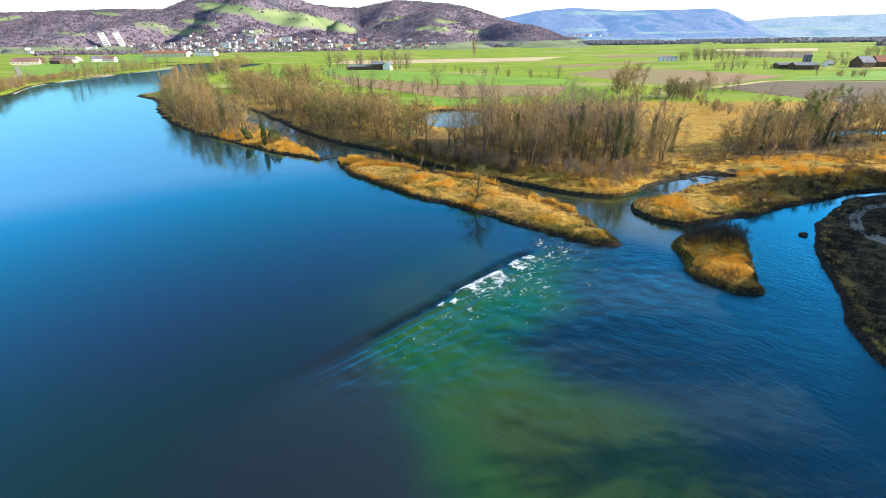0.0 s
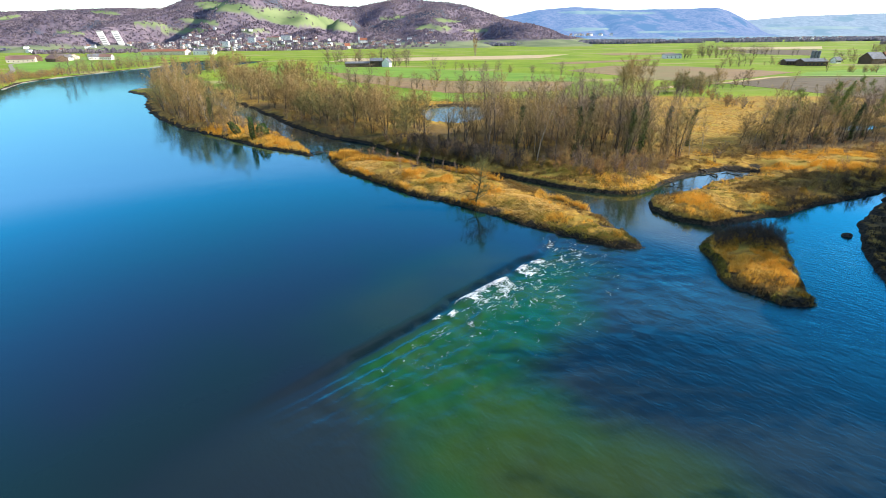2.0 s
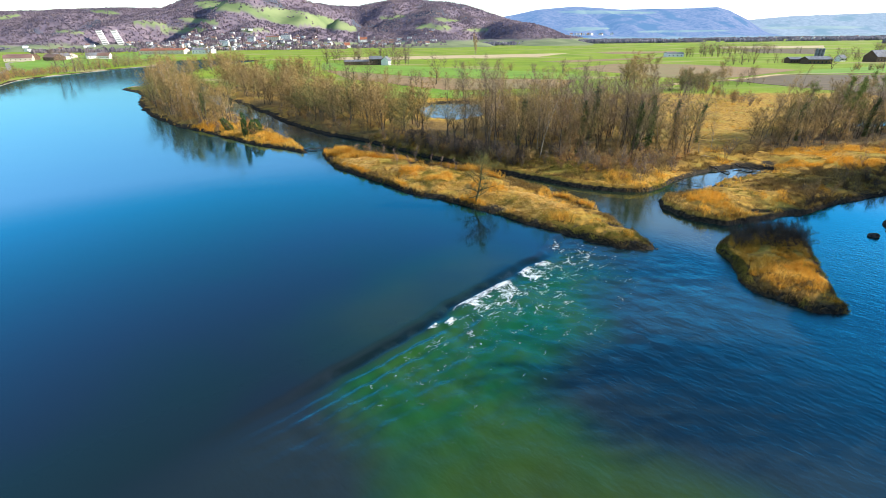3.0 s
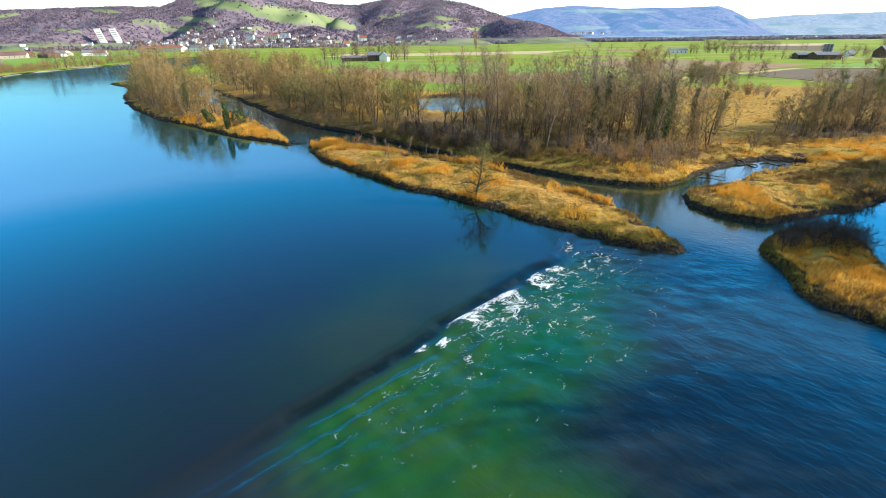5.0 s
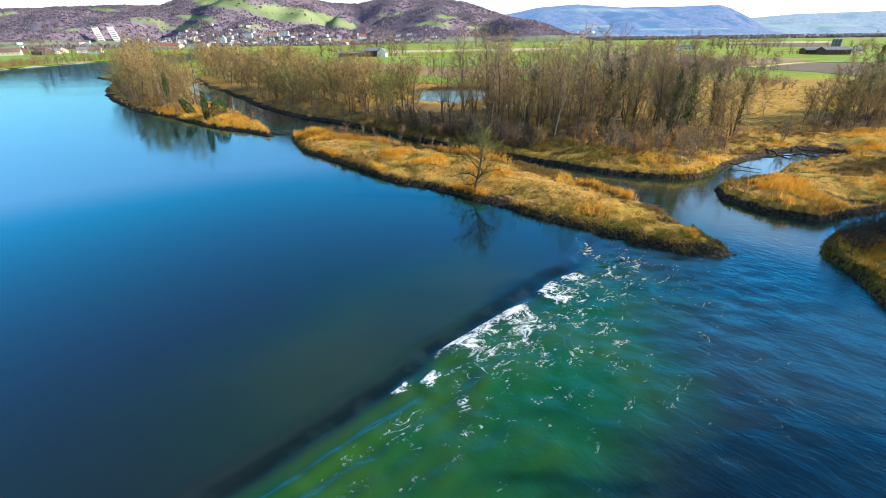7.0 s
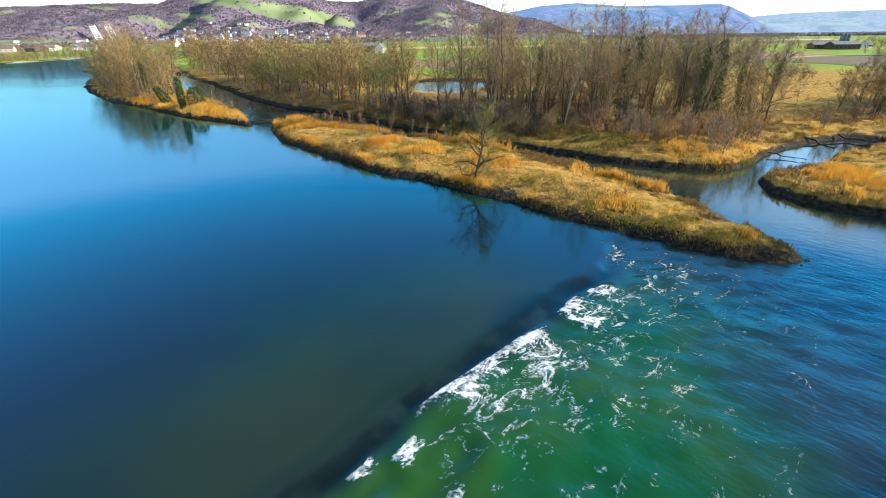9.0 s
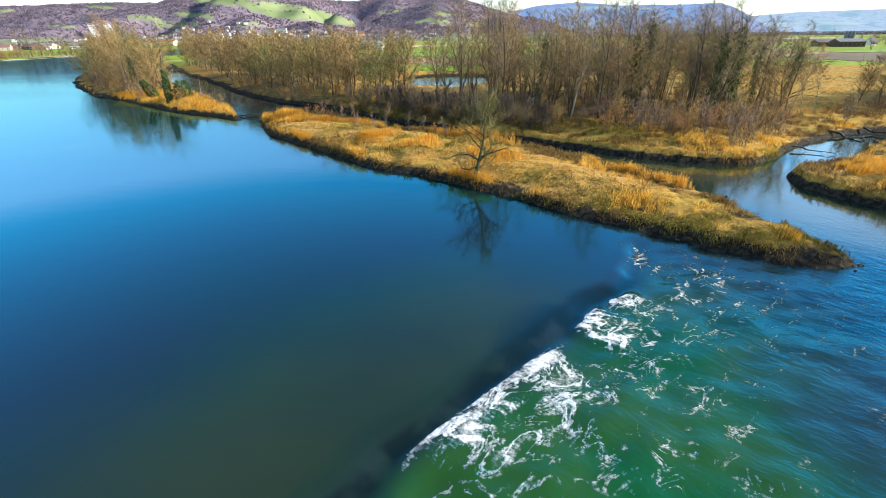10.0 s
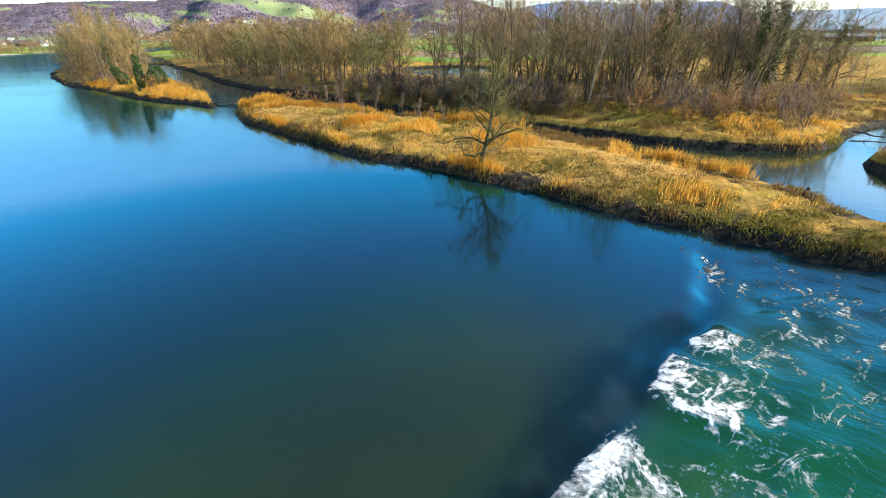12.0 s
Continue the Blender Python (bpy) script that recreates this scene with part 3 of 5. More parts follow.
def ridge(name, label, crest, foot_y, crest_y, count, back, mat, relief, pastures=()):
    """A range of hills: crest gives (sideways, upwards) slopes of the skyline as seen from the river."""
    side, rise = np.array(crest)[:, 0], np.array(crest)[:, 1]
    a = np.linspace(side[0], side[-1], count)
    v = np.concatenate([np.linspace(0, 1, 60), np.linspace(1.05, back, 6)])
    aa, vv = np.meshgrid(a, v)
    y = foot_y + vv * (crest_y - foot_y) + 120 * (billow(aa * 3000, vv * 10, 500, 2) - 0.5) * (1 - vv)
    x = aa * y
    peak = EYE.z + np.interp(aa, side, rise) * crest_y
    shape = np.where(vv < 1, vv ** 1.15 * (1.25 - 0.25 * vv), np.clip(1 - (vv - 1) * 1.5, 0, 1))
    bumps = (0.75 * (np.abs(billow(x, y * 0.35, 430, 3) - 0.5) * 2.6 - 0.45) + 0.5 * (billow(x + 900, y * 0.6, 210, 3) - 0.5)) * relief * np.clip(vv * 3, 0, 1) * np.clip((1.02 - vv) * 4, 0.06, 1)
    z = np.maximum(1.5 + (peak - 1.5) * shape + bumps * np.clip(peak / 120, 0.1, 1), 1.2)
    up = (z - EYE.z) / y
    grass = 0.8 * (1 - step(z + 14 * (billow(x, y, 90, 3) - 0.5), 14, 24))
    for ca, cu, ra, ru, tilt in pastures:
        du = up - cu + tilt * (aa - ca)
        grass = np.maximum(grass, 1 - step(((aa - ca) / ra) ** 2 + (du / ru) ** 2 + (billow(x, y, 130, 3) - 0.5) * 1.4, 0.8, 1.0))
    n = len(a)
    i = (np.arange(len(v) - 1)[:, None] * n + np.arange(n - 1)[None]).ravel()
    ob = mesh_part(name, np.stack([x, y, z], -1).reshape(-1, 3), np.stack([i, i + 1, i + n + 1, i + n], 1), mat, smooth=True)
    layer_of = ob.data.attributes.new("grass", "FLOAT", "POINT")
    layer_of.data.foreach_set("value", grass.astype(np.float32).ravel())
    tagged(ob, label, "hill", kind="structure")
    return x, y, z, grass, vv


def hill_material(name, wood, pasture, haze_glow=0.0, tint=(0.35, 0.55, 0.85)):
    m = bpy.data.materials.new(name)
    m.use_nodes = True
    shade, link = m.node_tree.nodes["Principled BSDF"], m.node_tree.links.new
    shade.inputs["Roughness"].default_value = 1.0
    shade.inputs["Specular IOR Level"].default_value = 0.0
    trees = colour_mix(m, span(m, noise_node(m, 0.03, 7, rough=0.7), 0.35, 0.65), wood[0], wood[1])
    trees = colour_mix(m, span(m, noise_node(m, 0.004, 4), 0.56, 0.64), trees, wood[2])
    green = colour_mix(m, span(m, noise_node(m, 0.008, 5), 0.35, 0.65), pasture[0], pasture[1])
    link(colour_mix(m, layer(m, "grass"), trees, green), shade.inputs["Base Color"])
    if haze_glow:  # blue haze put into emission, distant backdrop ridges only
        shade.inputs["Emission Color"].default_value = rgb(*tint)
        shade.inputs["Emission Strength"].default_value = haze_glow
    return m


# near slope: haze mixed into wood and pasture colours
HAZY_HILL = hill_material("hazy_hill_slope", [(0.13, 0.105, 0.14), (0.23, 0.18, 0.205), (0.085, 0.095, 0.125)], [(0.15, 0.20, 0.09), (0.24, 0.28, 0.135)])
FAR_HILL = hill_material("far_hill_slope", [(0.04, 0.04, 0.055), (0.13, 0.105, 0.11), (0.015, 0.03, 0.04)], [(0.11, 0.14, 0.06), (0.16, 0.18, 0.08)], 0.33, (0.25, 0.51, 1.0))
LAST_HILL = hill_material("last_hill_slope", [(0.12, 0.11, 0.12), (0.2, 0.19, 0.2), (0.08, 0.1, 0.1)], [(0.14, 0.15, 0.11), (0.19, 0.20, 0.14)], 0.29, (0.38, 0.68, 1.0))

near_ridge = ridge("hill_1", "wooded hills with green pastures, lavender haze in their colour", [(-1.6, 0.045), (-0.95, 0.050), (-0.845, 0.0535), (-0.736, 0.0570), (-0.627, 0.0595), (-0.532, 0.0574), (-0.485, 0.0729), (-0.452, 0.0800), (-0.388, 0.0811), (-0.337, 0.0739), (-0.296, 0.0631), (-0.244, 0.0568), (-0.159, 0.0548), (-0.127, 0.0611), (-0.095, 0.0663), (-0.031, 0.0646), (0.032, 0.0582), (0.074, 0.0454), (0.106, 0.0354), (0.161, 0.0174), (0.226, 0.0009), (0.281, -0.006)],
                   1480, 3000, 420, 1.5, HAZY_HILL, 190, [(-0.36, 0.016, 0.03, 0.004, 0), (-0.72, 0.018, 0.03, 0.004, 0.1), (0.0, 0.03, 0.03, 0.003, 0.1), (-0.10, 0.035, 0.03, 0.003, -0.1), (-0.56, 0.03, 0.03, 0.004, 0.08), (-0.40, 0.056, 0.07, 0.009, 0.06), (-0.29, 0.038, 0.11, 0.013, 0.11), (-0.21, 0.022, 0.05, 0.008, 0.1), (-0.64, 0.050, 0.03, 0.004, 0.1), (-0.83, 0.044, 0.03, 0.004, -0.1), (-0.03, 0.018, 0.04, 0.005, 0.05), (0.06, 0.012, 0.03, 0.003, 0), (-0.5, 0.018, 0.05, 0.005, 0.0), (-0.46, 0.033, 0.04, 0.004, 0.1)])
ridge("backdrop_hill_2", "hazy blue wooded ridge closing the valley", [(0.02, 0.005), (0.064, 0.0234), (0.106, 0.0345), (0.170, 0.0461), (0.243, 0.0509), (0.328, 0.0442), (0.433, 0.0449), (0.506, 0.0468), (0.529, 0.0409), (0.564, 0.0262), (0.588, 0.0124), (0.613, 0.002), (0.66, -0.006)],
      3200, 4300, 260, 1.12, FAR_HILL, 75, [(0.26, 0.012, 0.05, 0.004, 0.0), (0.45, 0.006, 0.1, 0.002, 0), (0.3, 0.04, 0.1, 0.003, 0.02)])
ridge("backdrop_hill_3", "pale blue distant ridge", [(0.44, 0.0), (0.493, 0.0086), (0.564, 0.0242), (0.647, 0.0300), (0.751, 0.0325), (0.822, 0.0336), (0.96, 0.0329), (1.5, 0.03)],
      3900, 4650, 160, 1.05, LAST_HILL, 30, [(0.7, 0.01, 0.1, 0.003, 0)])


def clumps(name, label, places, sizes, mat, squat=1.0, seed=3, sprays=7):
    """Many small ragged tree crowns as one mesh: each a few upright sprays of twigs."""
    r = np.random.RandomState(seed)
    n = len(places)
    turn, off = r.rand(n, sprays) * 6.283, r.normal(0, 0.26, (n, sprays, 2))
    wide, foot, top = r.uniform(0.2, 0.42, (n, sprays)), r.uniform(-0.15, 0.35, (n, sprays)), r.uniform(0.5, 1.15, (n, sprays))
    lean = r.normal(0, 0.16, (n, sprays, 2))
    dx, dy = np.cos(turn) * wide, np.sin(turn) * wide
    a = np.stack([off[..., 0] - dx, off[..., 1] - dy, foot], -1)
    b = np.stack([off[..., 0] + dx, off[..., 1] + dy, foot + 0.1], -1)
    c = np.stack([off[..., 0] + dx * 0.5 + lean[..., 0], off[..., 1] + dy * 0.5 + lean[..., 1], top], -1)
    d = np.stack([off[..., 0] - dx * 0.6 + lean[..., 0], off[..., 1] - dy * 0.6 + lean[..., 1], top * 0.9], -1)
    co = np.stack([a, b, c, d], 2) * [1, 1, squat] * sizes[:, None, None, None] + places[:, None, None]
    faces = np.arange(4 * n * sprays).reshape(-1, 4)
    return tagged(mesh_part(name, co.reshape(-1, 3), faces, mat), label, "trees", kind="stuff")


r = np.random.RandomState(11)
hx, hy, hz, hg, hv = near_ridge
rows, cols = hx.shape
keep = []
while len(keep) < 42000:
    i, j = r.randint(1, 60), r.randint(1, cols - 1)
    if (hg[i, j] < 0.3 or r.rand() < 0.04) and hz[i, j] > 22 and r.rand() < 0.35 + 0.65 * hv[i, j]:
        u, w = r.rand(2)
        keep.append([(1 - u) * q[i, j] + u * q[i, j + 1] + w * (q[i - 1, j] - q[i, j]) for q in (hx, hy, hz)])
keep = np.array(keep)
clumps("hill_woods", "bare woods covering the hillside, lavender haze in their colour", keep - [0, 0, 2], 5.5 + 4.0 * r.rand(len(keep)), HAZY_CROWN, 0.85, 3, 4)

# ---- bare winter trees ----
def tubes(segments, sides):
    """Tapered tubes: rows of start, start radius, end, end radius. Sharp where the end radius is 0."""
    s = np.array([(*a, ra, *b, rb) for a, ra, b, rb in segments], float)
    a, ra, b, rb = s[:, :3], s[:, 3], s[:, 4:7], s[:, 7]
    way = b - a
    way /= np.linalg.norm(way, axis=1)[:, None] + 1e-9
    other = np.where(np.abs(way[:, 2:]) > 0.8, [[1.0, 0, 0]], [[0, 0, 1.0]])
    u = np.cross(way, other)
    u /= np.linalg.norm(u, axis=1)[:, None]
    w = np.cross(way, u)
    ang = np.arange(sides) * 2 * np.pi / sides
    ring = u[:, None] * np.cos(ang)[None, :, None] + w[:, None] * np.sin(ang)[None, :, None]
    low, high = a[:, None] + ring * ra[:, None, None], b[:, None] + ring * rb[:, None, None]
    n = len(s)
    co = np.concatenate([low, high], 1).reshape(-1, 3)
    k = np.arange(sides)
    quad = np.stack([k, (k + 1) % sides, sides + (k + 1) % sides, sides + k], 1)
    return co, (quad[None] + 2 * sides * np.arange(n)[:, None, None]).reshape(-1, 4)


def chains(segments, sides):
    """One unbroken tapered tube for each run of segments that join end to end."""
    runs = []
    for a, ra, b, rb in segments:
        if not runs or (runs[-1][-1][0] - a).length > 1e-6:
            runs.append([(a, ra)])
        runs[-1].append((b, rb))
    co, faces = [], []
    for run in runs:
        for k, (p, radius) in enumerate(run):
            way = (run[min(k + 1, len(run) - 1)][0] - run[max(k - 1, 0)][0]).normalized()
            u = way.cross(Vector((0.2, 1, 0.1))).normalized()
            w = way.cross(u)
            first = len(co)
            for s in range(sides):
                a = s * 2 * math.pi / sides
                co.append(p + (u * math.cos(a) + w * math.sin(a)) * radius)
            if k:
                faces += [(first - sides + s, first - sides + (s + 1) % sides, first + (s + 1) % sides, first + s) for s in range(sides)]
    return np.array([tuple(p) for p in co]), np.array(faces)


def spikes(segments):
    """Thin three-sided points, for twigs."""
    s = np.array([(*a, ra, *b) for a, ra, b in segments], float)
    a, ra, b = s[:, :3], s[:, 3], s[:, 4:7]
    way = b - a
    u = np.cross(way, [0.3, 0.5, 0.81])
    u /= np.linalg.norm(u, axis=1)[:, None] + 1e-9
    w = np.cross(way / (np.linalg.norm(way, axis=1)[:, None] + 1e-9), u)
    foot = [a + (u * math.cos(t) + w * math.sin(t)) * ra[:, None] for t in (0, 2.094, 4.189)]
    co = np.stack([*foot, b], 1).reshape(-1, 3)
    tri = np.array([(0, 1, 3), (1, 2, 3), (2, 0, 3)])
    return co, (tri[None] + 4 * np.arange(len(s))[:, None, None]).reshape(-1, 3)


def bent(r, way, amount):
    v = Vector(way) + Vector(r.normal(0, amount, 3))
    return v.normalized()


def grow(seed, tall, girth, first, limbs, reach, rise, twigs, fine, stems=1, lean=(0, 0), thick=1.0, crook=1.0):
    """Limb and twig segments of one tree. first: bare share of the trunk; reach: length of the lowest limbs; rise: how steeply they go up."""
    r = np.random.RandomState(seed)
    wood, points, trunk = [], [], []
    for stem in range(stems):
        at = Vector((0, 0, -0.3)) if stems == 1 else Vector((*r.normal(0, 0.25, 2), -0.3))
        way = Vector((lean[0] + (0 if stems == 1 else r.normal(0, 0.16)), lean[1] + (0 if stems == 1 else r.normal(0, 0.16)), 1)).normalized()
        top, steps = tall * (1 if stem == 0 else r.uniform(0.7, 1.0)), (8 if stems == 1 else 5)
        spine, radius = [at], [girth]
        for k in range(steps):
            way = (bent(r, way, 0.07 * crook) + Vector((0, 0, 0.14))).normalized()
            at = at + way * top / steps
            spine.append(at), radius.append(girth * (1 - 0.92 * ((k + 1) / steps) ** 0.9))
        for k in range(steps):
            trunk.append((spine[k], radius[k], spine[k + 1], radius[k + 1]))
        per = max(4, limbs // stems)
        for n in range(per):
            u = first + (1 - first) * (n + r.rand()) / per
            k = min(int(u * steps), steps - 1)
            base = spine[k].lerp(spine[k + 1], u * steps - k)
            turn = n * 2.4 + r.normal(0, 0.5)
            up = rise * r.uniform(0.6, 1.4) + 0.5 * u
            way2 = Vector((math.cos(turn), math.sin(turn), up)).normalized()
            length = reach * (0.28 + 0.68 * math.sin(math.pi * min(0.18 + 0.8 * u, 1.0))) * r.uniform(0.7, 1.25)
            r0 = max(0.02 * thick, radius[k] * (0.5 + 0.1 * (thick - 1)))
            here, parts_of = base, 3
            for q in range(parts_of):
                way2 = (bent(r, way2, 0.16 * crook) + Vector((0, 0, 0.10))).normalized()
                there = here + way2 * length / parts_of
                ra, rb = r0 * (1 - q / parts_of * 0.85), r0 * (1 - (q + 1) / parts_of * 0.85)
                wood.append((here, ra, there, rb))
                for _ in range(twigs + (q > 0)):
                    f = r.rand()
                    foot = here.lerp(there, f)
                    way3 = (bent(r, way2, 0.8) + Vector((0, 0, 0.2))).normalized()
                    l3 = length * r.uniform(0.18, 0.42) * (1.1 - 0.12 * q)
                    mid = foot + way3 * l3
                    points.append((foot, max(0.022 * thick, rb * 0.5), mid))
                    for _ in range(fine):
                        f2 = r.uniform(0.2, 1)
                        start = foot.lerp(mid, f2)
                        points.append((start, 0.019 * thick, start + (bent(r, way3, 0.75) + Vector((0, 0, 0.12))).normalized() * l3 * r.uniform(0.35, 0.8)))
                here = there
    return wood, points, trunk


def leaf_cloud(seed, centres, size, count, spread_of):
    """Small leaf triangles scattered round points."""
    r = np.random.RandomState(seed)
    c = np.array([tuple(p) for p in centres])[r.randint(0, len(centres), count)] + r.normal(0, spread_of, (count, 3))
    tri = r.normal(0, size, (count, 3, 3))
    return (c[:, None] + tri).reshape(-1, 3), np.arange(3 * count).reshape(-1, 3)


def bare_tree(name, label, category, seed, tall, girth, first, limbs, reach, rise, twigs, fine, bark, twig, stems=1, lean=(0, 0), ivy=0, rust=0, thick=1.0, crook=1.0, leaf=None):
    """A tree built once: trunk with limbs, crown of twigs, sometimes ivy or old leaves."""
    wood, points, spine = grow(seed, tall, girth, first, limbs, reach, rise, twigs, fine, stems, lean, thick, crook)
    tree = tagged(new(name), label, category)
    co, faces = chains(spine, 6)
    stem = mesh_part("trunk", co, faces, bark, tree, smooth=True)
    if stems > 1:
        tagged(stem, kind="stuff")
    co1, f1 = tubes(wood, 4)
    co2, f2 = spikes(points) if points else (np.zeros((0, 3)), np.zeros((0, 3), int))
    crown = mesh_part("crown", np.concatenate([co1, co2]), np.concatenate([f1[:, [0, 1, 2]], f1[:, [0, 2, 3]], f2 + len(co1)]), bark, tree)
    crown.data.materials.append(twig)
    crown.data.polygons.foreach_set("material_index", np.r_[np.zeros(2 * len(f1), np.int32), np.ones(len(f2), np.int32)])
    tagged(crown, kind="stuff")
    if ivy:
        stem = [a.lerp(b, u) for a, _, b, _ in spine[:6] for u in (0.2, 0.5, 0.8)]
        co, faces = leaf_cloud(seed, stem, 0.16, ivy, 0.32)
        mesh_part("ivy", co, faces, IVY, tree, "dark green climbing ivy")
    if rust:
        tips = [p[2] for p in points]
        co, faces = leaf_cloud(seed + 1, tips, 0.07, rust, 0.2)
        mesh_part("leaves", co, faces, leaf or RUST_TWIG, tree, "yellow-green needles" if leaf else "rust-brown leaves still hanging")
    return tree


MADE = {}


def plant(tree, x, y, size=1.0, turn=0.0, sink=0.05, tall=1.0):
    """Set a tree at a place; the first time the tree itself, then copies."""
    z = level(x, y) - sink
    m = Matrix.Translation((x, y, z)) @ Matrix.Rotation(turn, 4, "Z") @ Matrix.Diagonal((size, size, size * tall, 1))
    if tree.name in MADE:
        twin = copy_thing(tree, Matrix.Identity(4))
        twin.matrix_basis = m
        return twin
    MADE[tree.name] = True
    tree.matrix_basis = m
    return tree


def scatter(loop, gap, count, seed):
    """Places inside a loop, at least gap apart, on dry land."""
    r = np.random.RandomState(seed)
    loop = np.array(loop, float)
    lo, hi = loop.min(0), loop.max(0)
    p = lo + (hi - lo) * r.rand(count * 40, 2)
    p = p[inside_depth(loop, p[:, 0], p[:, 1]) > 0]
    p = p[shore(p[:, 0], p[:, 1]) > 0.8]
    out = []
    for q in p:
        if all((q[0] - o[0]) ** 2 + (q[1] - o[1]) ** 2 > gap * gap for o in out):
            out.append(q)
            if len(out) == count:
                break
    return out


TALL = [bare_tree("alder_tree", "tall bare grey-brown riverside tree with fine twigs", "tree", 21, 15.8, 0.17, 0.25, 22, 5.6, 0.6, 6, 5, BARK, GREY_TWIG, thick=0.58, crook=1.5),
        bare_tree("ash_tree", "tall bare tree with several forked grey stems", "tree", 22, 15.0, 0.13, 0.25, 27, 4.8, 0.7, 6, 5, BARK, TWIG, stems=3, thick=0.58, crook=1.6),
        bare_tree("willow_tree", "bare spreading willow with tangled olive-brown twigs", "tree", 23, 12.0, 0.20, 0.16, 24, 6.4, 0.4, 6, 5, BARK, MOSS_TWIG, stems=2, thick=0.6, crook=2.2),
        bare_tree("ivy_tree", "bare tree with its trunk wrapped in ivy", "tree", 24, 16.2, 0.19, 0.28, 20, 5.2, 0.65, 6, 4, BARK, GREY_TWIG, ivy=1500, thick=0.58, crook=1.5),
        bare_tree("oak_tree", "bare tree with some rust-brown leaves still on it", "tree", 25, 12.8, 0.17, 0.18, 24, 5.6, 0.45, 6, 5, BARK, TWIG, rust=1500, thick=0.6, crook=1.9),
        bare_tree("slender_tree", "slender bare tree with a pale straight stem", "tree", 26, 15.0, 0.11, 0.3, 22, 3.6, 0.9, 6, 4, PALE_BARK, TAN_TWIG, thick=0.58, crook=1.3)]
PINE = bare_tree("pine_tree", "slender pine with a thin yellow-green crown", "tree", 27, 13.5, 0.13, 0.55, 14, 3.4, 0.6, 5, 3, BARK, MOSS_TWIG, rust=2200, thick=0.6, crook=1.6, leaf=PINE_GREEN)
MIDDLE = [bare_tree("hazel_tree", "bushy bare tan tree of many stems", "tree", 31, 9.0, 0.09, 0.15, 22, 5.0, 0.5, 5, 4, BARK, TAN_TWIG, stems=3, thick=1.15, crook=1.4),
          bare_tree("young_alder", "bare golden-brown riverside tree with fine twigs", "tree", 32, 10.4, 0.10, 0.2, 22, 4.6, 0.55, 5, 4, BARK, TWIG, thick=1.15, crook=1.4),
          bare_tree("mossy_willow", "bare olive-brown willow with mossy limbs", "tree", 33, 8.6, 0.13, 0.15, 20, 5.2, 0.4, 5, 4, BARK, MOSS_TWIG, stems=2, thick=1.15, crook=1.4)]
POPLAR = bare_tree("poplar_tree", "tall narrow bare poplar with upright tan twigs", "tree", 41, 17.0, 0.16, 0.12, 28, 4.4, 2.6, 4, 3, PALE_BARK, TAN_TWIG, thick=1.1)
DEAD = bare_tree("dead_tree", "pale barkless dead tree with broken limbs", "tree", 42, 11.0, 0.12, 0.4, 11, 3.4, 1.0, 2, 2, PALE_BARK, PALE_BARK, stems=2)
SHRUB = [bare_tree("bare_shrub", "purple-grey leafless riverside shrub", "shrub", 51, 3.4, 0.03, 0.1, 14, 1.5, 1.2, 3, 1, BARK, GREY_TWIG, stems=4, thick=1.1),
         bare_tree("rusty_shrub", "orange-brown dry riverside shrub", "shrub", 52, 2.4, 0.03, 0.1, 14, 1.5, 0.9, 3, 1, BARK, RUST_TWIG, stems=4, thick=1.1),
         bare_tree("tan_shrub", "tan leafless shrub beside the water", "shrub", 53, 3.0, 0.03, 0.1, 14, 1.7, 1.0, 3, 1, BARK, TAN_TWIG, stems=4, thick=1.1)]
DARK_SHRUB = bare_tree("dark_shrub", "dense dark brown leafless bush", "shrub", 54, 2.8, 0.03, 0.08, 16, 1.7, 0.8, 4, 2, BARK, DARK_TWIG, stems=4, thick=1.0)
FAR = [bare_tree("field_tree", "bare tree standing on the open plain", "tree", 61, 9.0, 0.18, 0.2, 16, 5.2, 0.5, 2, 2, BARK, GREY_TWIG, thick=1.8, crook=1.4),
       bare_tree("hedge_tree", "bare brown tree in a field hedge", "tree", 62, 7.0, 0.13, 0.12, 16, 4.6, 0.5, 2, 2, BARK, TWIG, stems=2, thick=1.8, crook=1.4)]

r = np.random.RandomState(77)


def wood_of(kinds, loop, gap, count, seed, low=0.8, high=1.15):
    for k, (x, y) in enumerate(scatter(loop, gap, count, seed)):
        plant(kinds[r.randint(len(kinds))], float(x), float(y), r.uniform(low, high), r.uniform(0, 6.28), tall=r.uniform(0.9, 1.1))


# the grove behind the back channel, lower to the sides
wood_of(TALL[:3] + TALL[4:] + TALL[:2], [(6, 122), (20, 111), (38, 108), (50, 116), (55, 130), (52, 148), (34, 152), (12, 146), (0, 134)], 3.0, 80, 1)
wood_of(TALL + MIDDLE, [(46, 108), (60, 116), (66, 140), (56, 152), (50, 130)], 3.5, 12, 2, 0.7, 0.95)
# along the channel upstream
wood_of(MIDDLE, [(-8, 134), (-20, 146), (-40, 166), (-58, 190), (-80, 224), (-60, 232), (-40, 208), (-18, 176), (-2, 150)], 3.4, 70, 3, 0.95, 1.4)
wood_of(MIDDLE, [(-84, 228), (-120, 284), (-150, 330), (-135, 345), (-100, 290), (-66, 240)], 5, 34, 4, 1.0, 1.5)
